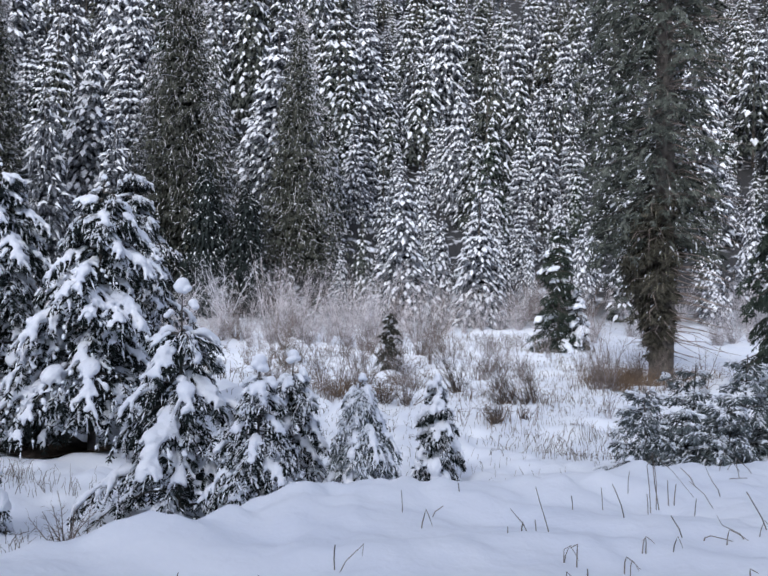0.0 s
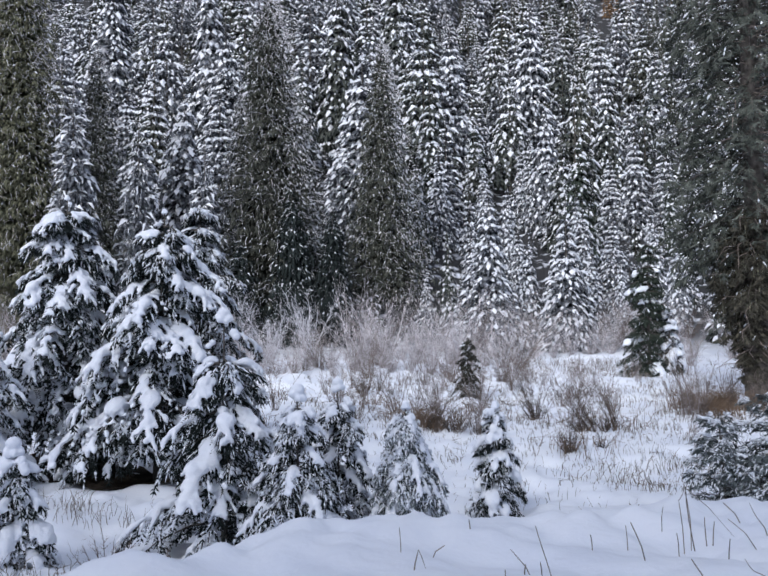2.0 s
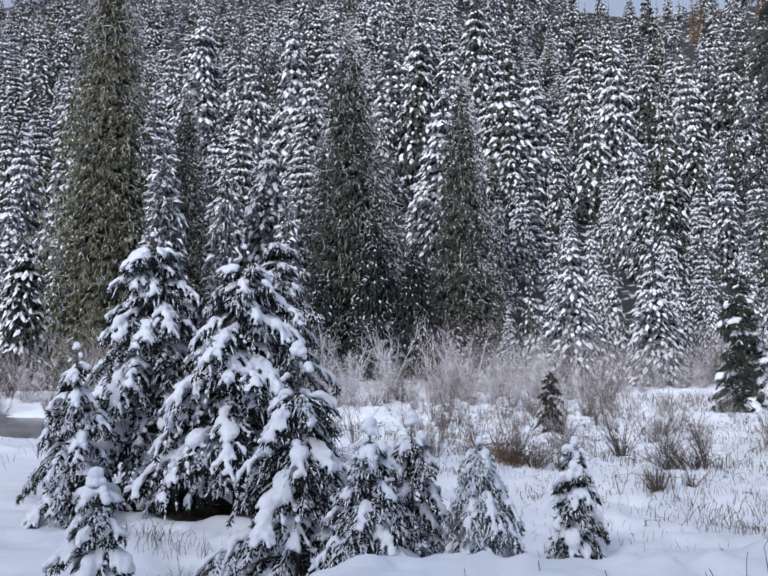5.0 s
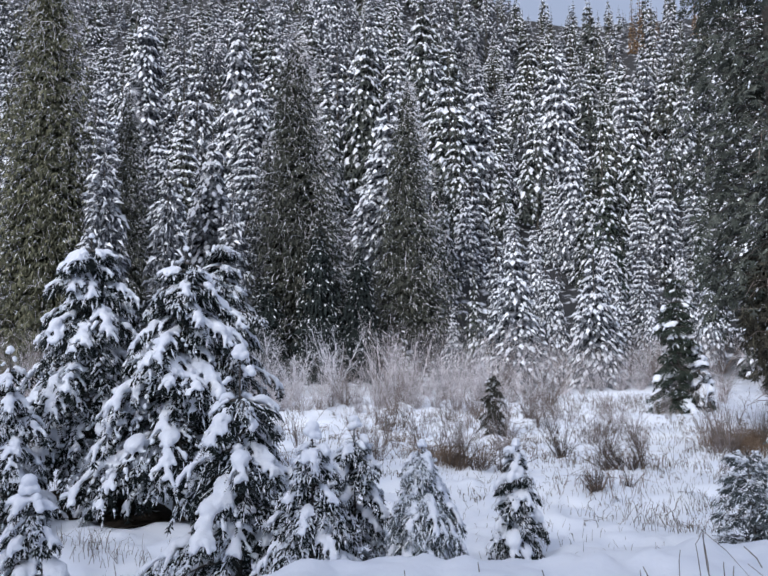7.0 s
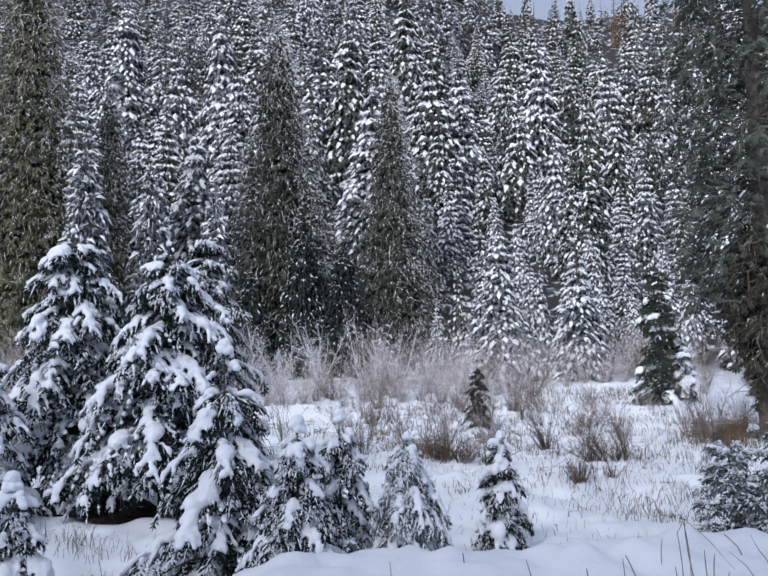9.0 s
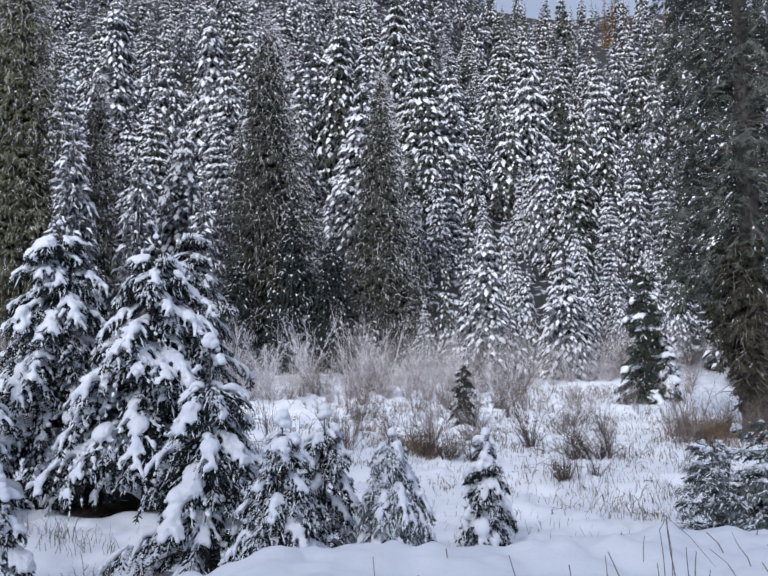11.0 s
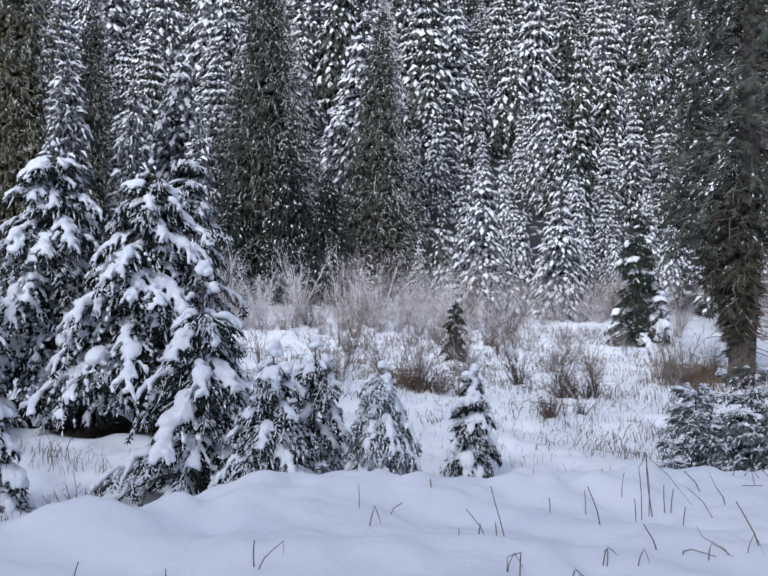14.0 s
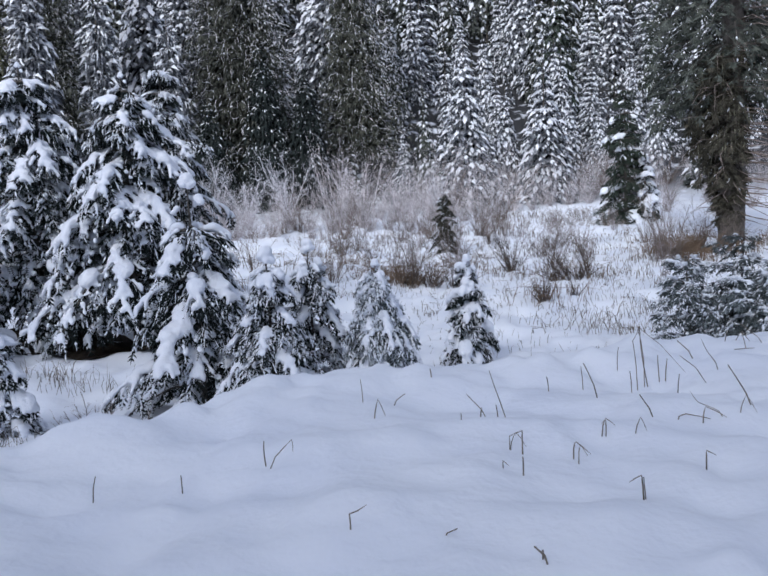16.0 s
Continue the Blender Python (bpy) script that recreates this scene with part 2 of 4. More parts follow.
def bough(lengths, width, rise, tip, lift, start=0.08):
    """A drooping bough whose shoots spread like fingers, two faces a shoot."""
    V, T = [], []
    for n, ln in enumerate(lengths):
        a = (n - (len(lengths) - 1) / 2) * 1.9 / (len(lengths) - 1)
        ca, sa, k = math.cos(a), math.sin(a), len(V)
        m = 0.5 * ln
        V += [(start * ca, start * sa, lift), (m * ca - width * sa, m * sa + width * ca, rise + lift), (m * ca + width * sa, m * sa - width * ca, rise + lift), (ln * ca, ln * sa, tip + lift)]
        T += [(k, k + 2, k + 1), (k + 1, k + 2, k + 3)]
    return np.array(V, float), np.array(T)


BOUGH_FAR = (np.array([(0, 0, 0), (0.45, 0.55, -0.12), (1.08, 0, -0.36), (0.45, -0.55, -0.12)], float), np.array([(0, 3, 1), (1, 3, 2)]))


def smooth(a, b, v):
    t = np.clip((v - a) / (b - a), 0, 1)
    return t * t * (3 - 2 * t)


# Value noise on a lattice, the same for scalars and arrays.
LATTICE = np.random.RandomState(7).rand(256, 256)


def wave(x, y):
    x, y = np.asarray(x, float), np.asarray(y, float)
    i, j = np.floor(x).astype(int), np.floor(y).astype(int)
    u, v = x - i, y - j
    u, v = u * u * (3 - 2 * u), v * v * (3 - 2 * v)
    g = lambda a, b: LATTICE[a % 256, b % 256]
    return (g(i, j) * (1 - u) + g(i + 1, j) * u) * (1 - v) + (g(i, j + 1) * (1 - u) + g(i + 1, j + 1) * u) * v - 0.5


def crest_at(x):
    """Where the road bank breaks off."""
    return np.interp(x, (-14, -6, -3, -1.6, -0.4, 0, 0.8, 1.4, 2.4, 3.6, 9, 20), (0.0, 1.0, 2.7, 3.6, 4.55, 5.1, 5.4, 5.45, 5.95, 6.45, 7.4, 8))


def height(x, y):
    """The ground: a road bank, a flat meadow, a creek and a wooded hillside."""
    x, y = np.asarray(x, float), np.asarray(y, float)
    crest = crest_at(x)
    fall = np.interp(x, (-4, -1, 0.4, 1.6, 3, 5), (3.2, 3.4, 4.2, 4.6, 3.8, 3.6))
    t = np.clip((y - crest) / fall, 0, 1)
    bank = 1.36 * (1 - t) ** 1.35 * (1 + 0.55 * t)
    bank += 0.035 * np.exp(-((y - crest + 0.25) / 0.35) ** 2)
    z = bank
    near = np.exp(-np.clip(y - crest, 0, 99) / 6)
    # The small swells run at odd angles to one another.
    a, b, c, d = 0.84 * x + 0.54 * y, 0.84 * y - 0.54 * x, 0.45 * x - 0.89 * y, 0.89 * x + 0.45 * y
    z = z + 0.048 * wave(a * 0.8 + 3, b * 0.9) * near + 0.03 * wave(c * 1.7, d * 2.0 + 9) * smooth(8, 5, y) + 0.038 * wave(a * 2.9, b * 3.1) + 0.04 * wave(c * 4.6, d * 5.0 + 3) * smooth(9, 6, y) + 0.03 * wave(a * 7, b * 7) + 0.019 * wave(c * 12, d * 12 + 4) * smooth(11, 8, y)
    z = z + (1 - near) * smooth(4, 14, y) * (0.30 * wave(x * 0.17 + 5, y * 0.2) + 0.30 * wave(x * 0.6, y * 0.7) + 0.26 * np.abs(wave(x * 1.1 + 2, y * 1.2)) + 0.26 * np.abs(wave(x * 2.0, y * 2.1)) + 0.14 * np.abs(wave(x * 3.7 + 1, y * 3.4)) - 0.12)
    bed = np.exp(-((x * 0.28 + y - 22.0) / 5.2) ** 2) * smooth(-11.5, -15, x)
    z = z - 0.55 * bed
    s = np.clip(y - 50 + 0.04 * x, 0, 215) - 0.5 * np.clip(y - 272, 0, 200)
    left = smooth(0.12, -0.35, x / np.maximum(y, 30.0))
    left = left + 0.35 * smooth(0.0, -0.1, x / np.maximum(y, 30.0)) * smooth(-0.5, -0.25, x / np.maximum(y, 30.0))
    hill = 0.10 * np.minimum(s, 12) + (0.262 + 0.16 * left) * np.clip(s - 8, 0, None) + 0.0011 * s * s
    hill *= 1 + 0.12 * wave(x * 0.012 + 4, y * 0.004)
    # Added rise at the camera's back, out of view, that shades the near bank.
    shading_rise = 35.0 * smooth(-7, -38, y)
    return z + shading_rise + hill + 1.6 * wave(x * 0.06, y * 0.06) * smooth(55, 90, y)


def part(name, mesh, parent, label=""):
    ob = new(name, mesh)
    ob.parent = parent
    return tagged(ob, label) if label else ob


def empty(name, x, y, z, turn=0.0):
    ob = new(name)
    ob.empty_display_size = 0.2
    ob.matrix_basis = pose(x, y, z, 0, 0, turn)
    return ob


# ---- ground ----
def graded(stops):
    out = []
    for (a, b, step) in stops:
        out += list(np.arange(a, b, step))
    return np.array(out + [stops[-1][1]])


gx = graded([(-3000, -400, 400), (-400, -100, 25), (-100, -30, 4), (-30, -10, 0.8), (-10, -5, 0.25), (-5, -2.5, 0.08), (-2.5, 4, 0.055), (4, 5, 0.08), (5, 10, 0.25), (10, 40, 0.8), (40, 100, 4), (100, 400, 25), (400, 3000, 400)])
gy = graded([(-3000, -200, 400), (-200, -20, 20), (-20, -2, 1.5), (-2, 1, 0.3), (1, 2, 0.08), (2, 6, 0.05), (6, 8, 0.07), (8, 14, 0.12), (14, 36, 0.22), (36, 46, 0.5), (46, 80, 1.4), (80, 280, 5), (280, 600, 40), (600, 3000, 400)])
GX, GY = np.meshgrid(gx, gy)
GZ = height(GX, GY)
# Dimples and small mounds where clods fell from the twigs and settled.
dents = np.random.RandomState(17)
for k in range(1300):
    cx, cy, r = dents.uniform(-3.5, 4.5), dents.uniform(1.8, 7), dents.uniform(0.06, 0.17)
    if k > 420:
        cx, cy, r = dents.uniform(-9, 9), dents.uniform(6.5, 34), dents.uniform(0.16, 0.4)
    i0, i1 = np.searchsorted(gx, (cx - 3 * r, cx + 3 * r))
    j0, j1 = np.searchsorted(gy, (cy - 3 * r, cy + 3 * r))
    d2 = ((GX[j0:j1, i0:i1] - cx) / dents.uniform(0.8, 1.6)) ** 2 + (GY[j0:j1, i0:i1] - cy) ** 2
    GZ[j0:j1, i0:i1] -= dents.choice([1, 1, -0.7]) * r * dents.uniform(0.12, 0.4) * np.exp(-d2 / (r * r))
# Clods rolled up along the edge of the bank.
for k in range(240):
    cx = dents.uniform(-2.6, 4.2)
    cy, r = float(crest_at(cx)) + dents.normal(-0.1, 0.28), dents.uniform(0.05, 0.11)
    i0, i1 = np.searchsorted(gx, (cx - 3 * r, cx + 3 * r))
    j0, j1 = np.searchsorted(gy, (cy - 3 * r, cy + 3 * r))
    GZ[j0:j1, i0:i1] += dents.choice([1, 1, -0.8]) * r * dents.uniform(0.1, 0.38) * np.exp(-((GX[j0:j1, i0:i1] - cx) ** 2 + (GY[j0:j1, i0:i1] - cy) ** 2) / (r * r))
# Softer swells and hollows of the near bank.
for k in range(70):
    cx, cy, r = dents.uniform(-2.5, 3.8), dents.uniform(1.9, 5.2), dents.uniform(0.12, 0.3)
    GZ -= dents.choice([1, -0.8]) * r * dents.uniform(0.1, 0.24) * np.exp(-(((GX - cx) / dents.uniform(0.9, 1.5)) ** 2 + (GY - cy) ** 2) / (r * r))
GV = np.stack([GX, GY, GZ], -1).reshape(-1, 3)
nx, ny = len(gx), len(gy)
q = (np.arange(ny - 1)[:, None] * nx + np.arange(nx - 1)[None]).ravel()
GT = np.stack([q, q + 1, q + nx + 1, q + nx], 1)
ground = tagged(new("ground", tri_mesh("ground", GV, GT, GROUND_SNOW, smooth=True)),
                "snow-covered road bank, meadow and hillside under fresh uneven snow", "ground", kind="structure")


# ---- forest trees ----
SPRAY_DARK = bough((0.95, 1.25, 0.9), 0.16, -0.08, -0.55, -0.05, -0.05)
DAB = (np.array([(0, 0, 0), (0.45, 0.5, -0.10), (1.0, 0, -0.30), (0.45, -0.5, -0.10), (0.42, 0, 0.22)], float), np.array([(0, 4, 1), (1, 4, 2), (2, 4, 3), (3, 4, 0)])[:, ::-1].copy())
SLOTS = ((1.0, 0.0), (0.82, 0.3), (0.82, -0.3), (0.55, 0.2), (0.55, -0.2), (0.35, 0.0))


def dabbed(seed, H, R, step=0.5, dab=0.4, slim=0.5, snow=0.8, droop=0.7, rise=0.2, taper=1.0, base=0.04, ragged=0.3, crowd=1.0, slots=6, side=(0.0, 0.0), light=False, loose=0.35, plain=False, flake=0.72, gaps=0.16, even=0.16, fleck=1.0):
    """A conifer in whorls of drooping boughs, each with dabs of snow on its dark sprays: foliage, snow, trunk.
    side: the azimuth and the share by which snow lies thicker there."""
    rs = np.random.RandomState(seed)
    U, AZ = [], []
    for u0 in np.arange(0, 0.985, step / (H * (1 - base))):
        k = max(3, int(round(crowd * 2 * np.pi * R * (1 - u0) ** taper / (dab * 2.0))))
        U.append(np.full(k, u0)); AZ.append(rs.uniform(0, 6.28) + np.arange(k) * 2 * np.pi / k + rs.uniform(-0.3, 0.3, k) * 6 / k)
    u = np.concatenate(U)
    az = np.concatenate(AZ)
    k = rs.rand(len(u)) > gaps
    u, az = u[k], az[k]
    n = len(u)
    u = np.clip(u + rs.uniform(-even, even, n) * step / H, 0, 0.985)
    L = R * ((1 - u) ** taper * 0.98 + 0.02) * rs.uniform(1 - ragged, 1.15, n) * (1 + 0.28 * np.sin(2 * az + seed) * np.sin(7 * u + seed))
    h = H * (base + (1 - base) * u)
    rad = np.stack([np.cos(az), np.sin(az), 0 * az], 1)
    tan = np.stack([-np.sin(az), np.cos(az), 0 * az], 1)
    dr = droop * rs.uniform(0.75, 1.25, n) * (1.1 - 0.4 * u)
    clump = 0.5 + wave(np.cos(az) * 2 + seed * 3.1, h * 0.8 + np.sin(az) * 2)
    chance = snow * (0.65 + 0.7 * clump) * (0.62 + 0.85 * u) * (1 + side[1] * np.cos(az - side[0]))
    P, D, Z, C, K = [], [], [], [], []
    for k, (s, lat) in enumerate(SLOTS[:slots]):
        m = L > dab * (0.0, 0.7, 0.7, 1.5, 1.5, 2.2)[k]
        s = s * rs.uniform(0.9, 1.05, n)
        p = rad * (L * s)[:, None] + tan * (lat * L * rs.uniform(0.7, 1.3, n))[:, None] + np.stack([0 * h, 0 * h, h + L * (rise * s - dr * s * s)], 1)
        d = rad + tan * (lat * 1.9 + rs.uniform(-loose, loose, n))[:, None] + np.stack([0 * h, 0 * h, rise - 1.5 * dr * s + rs.uniform(-0.7, 0.6, n) * loose], 1)
        z = dab * rs.uniform(0.5, 1.45, n) * np.clip(0.3 + 0.7 * L / (2.2 * dab), 0.3, 1.0)
        P.append((p - rad * (z * 0.6)[:, None])[m]); D.append(unit_rows(d)[m]); Z.append(z[m]); C.append(chance[m]); K.append(np.full(int(m.sum()), k < 3 or loose > 0.5))
    P, D, Z, C, K = np.concatenate(P), np.concatenate(D), np.concatenate(Z)[:, None], np.concatenate(C), np.concatenate(K)
    sd, tp = axes_of(D)
    w = rs.uniform(0.7, 1.3, (len(P), 1)) * slim
    grow = 1.3
    dark = [stamp(BOUGH_FAR if plain else SPRAY_DARK, (P - np.array([0, 0, 0.16]) * Z)[K], (D * Z * grow)[K], (sd * Z * w * 1.1 * grow)[K], (tp * Z * grow)[K])]
    # Bare inner boughs and their shade.
    D0 = unit_rows(rad + np.stack([0 * h, 0 * h, rise - 0.6 * dr], 1))
    s0, t0 = axes_of(D0)
    q = (L * (0.5 if loose > 0.5 else 0.78))[:, None]
    if not light:
        dark.append(stamp(BOUGH_FAR, np.stack([0 * h, 0 * h, h - 0.12 * L], 1), D0 * q, s0 * q * 0.55, t0 * q))
    k = rs.rand(len(P)) < C
    Z = Z * fleck
    white = stamp(DAB, P[k], D[k] * Z[k] * 1.2, sd[k] * Z[k] * w[k] * flake, tp[k] * Z[k])
    zs = np.linspace(-0.3, H, 5)
    stem = chain([(0, 0, z) for z in zs], [max(0.012, 0.012 * H * (1 - z / H)) for z in zs], 5)
    return joined(dark), white, stem


def tree_thing(name, shapes, needles, x, y, label, category="tree", group="", turn=0.0, z=None, snow_mat=None):
    foliage, pads, stem = shapes
    ob = empty(name, x, y, float(height(x, y)) if z is None else z, turn)
    part("trunk", tri_mesh("trunk", *stem, BARK, smooth=True), ob)
    crown = part("crown", tri_mesh("crown", *foliage, needles), ob)
    if len(pads[0]):
        part("snow", tri_mesh("snow", *pads, snow_mat or SNOW_FAR, smooth=True), crown, "snow lying on the boughs")["kind"] = "stuff"
    return tagged(ob, label, category, group)


SNOWY, DARKER, SLIM = "snow-laden spruce on the forested hillside", "dark spruce with thin snow on the hillside", "slender snow-dusted fir among the hillside trees"

# Trees of the forest edge and slope that stand out singly: x, y, height.
EDGE = [(2.8, 60, 7.8), (7.4, 60, 6.7), (-0.6, 60, 9.0), (-3.1, 60, 8.0), (9.4, 60, 5.2), (4.8, 60, 7.3), (13.3, 60, 7.7),
        (-6.9, 75, 11.0), (1.4, 75, 8.8), (7.6, 75, 8.2), (-2.1, 75, 9.5), (14.1, 75, 7.0)]
SLOPE = [(5.8, 92, 15.8), (-2.2, 92, 12.8), (12.8, 92, 9.6), (15.5, 92, 13.9), (-7.2, 92, 15.8),
         (-21.6, 110, 27.0), (-40.4, 110, 27.0), (-6.0, 110, 21.9), (14.8, 110, 18.7), (5.6, 132, 28), (25.1, 132, 18.5), (-66.4, 132, 31), (-16.3, 132, 29)]

rs = np.random.RandomState(21)
variants, upper = [], []
KINDS = ("snowy", "snowy", "darker", "snowy", "slim", "snowy", "darker", "snowy", "slim", "snowy", "laden", "laden")
TONES = (NEEDLE_FAR, NEEDLE_FAR, NEEDLE_GREY, NEEDLE_FAR, NEEDLE_FAR, NEEDLE_FAR, NEEDLE_GREEN, NEEDLE_FAR, NEEDLE_OLIVE, NEEDLE_FAR, NEEDLE_FAR, NEEDLE_FAR)
KIND_LABEL = {"snowy": SNOWY, "darker": DARKER, "slim": SLIM, "laden": "small spruce thickly plastered with snow at the forest edge"}
for k, kind in enumerate(KINDS):
    snow = {"snowy": 0.8, "darker": 0.42, "slim": 0.65, "laden": 0.95}[kind]
    # Each kind twice, by its usual height: small trees of the forest edge, tall ones up the slope.
    for pool, H, R, step, dab in ((variants, 8.0, {"snowy": 1.9, "darker": 1.8, "slim": 1.35, "laden": 2.1}[kind], 0.42, 0.36),
                                  (upper, 14.0, {"snowy": 3.7, "darker": 3.4, "slim": 2.5, "laden": 3.4}[kind], 0.76, 0.54)):
        shapes = dabbed(100 + k + (30 if pool is upper else 0), H, R, step, dab, slim=0.75 + 0.12 * (k % 4), snow=snow * 1.4, droop=0.38 + 0.14 * (k % 4), ragged=0.45, taper=0.9 + 0.12 * (k % 3))
        ob = tree_thing("spruce_tree", shapes, TONES[k], 0, 62 + k, KIND_LABEL[kind], "conifer", "forest trees")
        pool.append((ob, H, R, kind))

placed = []


def plant(k, x, y, H, wide=1.0):
    """A forest tree of the given height from variant k."""
    ob, h0, _, _ = (variants if H < 10.5 else upper)[k]
    s = H / h0
    c = copy_thing(ob, pose(x, y, float(height(x, y)) - 0.1, 0, 0, rs.uniform(0, 360)))
    c.scale = (s * wide, s * wide, s)
    placed.append((x, y))


for x, y, H in EDGE:
    plant(int(rs.choice([10, 11, 10, 0] if x > 0 else [2, 6, 2, 4])), x, y, H, 0.75)
for x in np.arange(-1.5, 36, 2.3):
    plant(int(rs.choice([10, 11, 0])), x + rs.uniform(-1, 1), rs.uniform(61, 69), rs.uniform(5, 9), 0.8)
for x in np.arange(-33, -1, 1.9):
    if -22 < x < -5.5:
        continue
    plant(int(rs.choice([2, 6, 2, 4] if x < -22 else [2, 6, 8, 1])), x + rs.uniform(-0.8, 0.8), rs.uniform(51, 57) + (0 if x < -22 else 5), rs.uniform(3.5, 7.5), 0.85)
for x, y, H in SLOPE:
    plant(int(rs.choice([0, 1, 2, 3, 5, 7, 9])), x, y, H, 0.85)


def scatter(y0, y1, step, jitter=0.45):
    out = []
    y = y0
    while y < y1:
        x = -0.98 * y
        while x < 0.62 * y + 4:
            px, py = x + rs.uniform(-jitter, jitter) * step, y + rs.uniform(-jitter, jitter) * step
            out.append((px, py))
            x += step
        y += step * 0.92
    return out


for x, y in scatter(57, 103, 7.6):
    if min((x - a) ** 2 + (y - b) ** 2 for a, b in placed) < 3.2 ** 2 or any(abs(x - cx) < w and y < cy + 4 for cx, cy, w in ((-16.8, 60, 7.0), (-8.9, 66, 5.5), (-36, 55, 6))):
        continue
    plant(int(rs.choice([2, 6, 8, 4, 2, 6, 3])) if (x < -10 and y < 70) or (x > 0.08 * y and y > 80 and rs.rand() < 0.6) else int(rs.randint(10)), x, y, (7 + 11 * rs.rand() ** 1.3) * (1.25 if x < -12 else 1.0) * (0.7 if y < 66 else 1.0), rs.uniform(0.75, 1.1))
for ob, *_ in variants + upper:
    for o in (ob, *ob.children_recursive):
        scene.collection.objects.unlink(o)

# The woods further up, past counting.
pieces = {m: [] for m in range(5)}
small = [dabbed(300 + k, 14.0, (3.6, 3.1, 3.4, 2.8, 3.1, 3.3, 2.5, 3.1)[k], 0.92, 0.66, slim=0.75 + 0.1 * (k % 4), snow=(1.15, 1.0, 0.65, 1.15, 0.5, 1.0, 1.05, 0.85)[k], droop=0.4 + 0.12 * (k % 3), base=0.2, slots=3, light=True) for k in range(8)]
small += [dabbed(320 + k, 14.0, 2.3, 1.2, 0.8, slim=0.8, snow=(0.85, 0.65, 0.4, 0.75)[k], base=0.15, slots=3, light=True, plain=True) for k in range(4)]
spots = [(x, y) for x, y in scatter(104, 165, 9.4)] + [(x, y) for x, y in scatter(166, 215, 8.2)] + [(x, y) for x, y in scatter(216, 272, 7.4)]
for x, y in spots:
    f, p, t = small[rs.randint(8, 12) if y > 200 else int(rs.choice([2, 4, 7, 2, 4, 1])) if x > 0.04 * y else rs.randint(8)]
    H = (9 + 13 * rs.rand() ** 1.2) * (0.75 if y > 215 else 0.95 if y > 160 else 1.0)
    s, a = H / 14, rs.uniform(0, 6.28)
    turn = np.array([[np.cos(a), -np.sin(a), 0], [np.sin(a), np.cos(a), 0], [0, 0, 1]]) * s
    at = np.array([x, y, float(height(x, y)) - 0.2])
    tone = rs.choice([0, 0, 3, 3, 4, 4]) if x > 0.0 * y and y > 140 else rs.choice([0, 0, 0, 0, 3, 3, 4])
    for m, (V, T) in zip((tone, 1, 2), (f, p, t)):
        pieces[m].append((V @ turn.T + at, T))
# Saplings and brush that fill the gaps between the trees of the slope.
brush = [dabbed(340 + k, 4.0, (1.2, 1.0, 1.4, 1.1)[k], 0.6, 0.5, slim=0.8, snow=(0.6, 0.4, 0.5, 0.7)[k], slots=3, light=True, plain=True) for k in range(4)]
for x, y in scatter(57, 104, 3.8) + scatter(104, 200, 6.0):
    if min((x - a) ** 2 + (y - b) ** 2 for a, b in placed) < 1.5 ** 2:
        continue
    f, p, t = brush[rs.randint(4)]
    s, a = rs.uniform(0.4, 1.2) * (1.0 if y < 104 else 1.5), rs.uniform(0, 6.28)
    turn = np.array([[np.cos(a), -np.sin(a), 0], [np.sin(a), np.cos(a), 0], [0, 0, 1]]) * s
    at = np.array([x, y, float(height(x, y)) - 0.1])
    for m, (V, T) in zip((rs.choice([0, 0, 3, 4]), 1, 2), (f, p, t)):
        pieces[m].append((V @ turn.T + at, T))
shapes = [joined(pieces[m]) for m in range(5)]
V, T = joined(shapes)
idx = np.concatenate([np.full(len(s[1]), m) for m, s in enumerate(shapes)])
tagged(new("far_forest", tri_mesh("far_forest", V, T, [NEEDLE_FAR, SNOW_FAR, BARK, NEEDLE_GREY, NEEDLE_OLIVE], idx)),
       "dense snow-covered conifer forest climbing the far hillside", "forest", kind="stuff")

for x, y, H in ((30.9, 235, 20), (33.5, 238, 22), (37.5, 233, 14), (49, 240, 20), (8.0, 225, 18), (-9, 200, 16)):
    tree_thing("larch_tree", dabbed(int(500 + x), H, 1.7, 0.9, 0.7, slim=0.6, snow=0.12, droop=0.5, slots=3, ragged=0.5, light=True),
               NEEDLE_RUST if y > 230 else NEEDLE_OLIVE, x, y, "rusty brown larch on the skyline ridge", "conifer", "ridge larches")

# Tall cedars at the forest edge.
CEDAR = "tall olive-brown cedar with frosted hanging twigs at the forest edge"


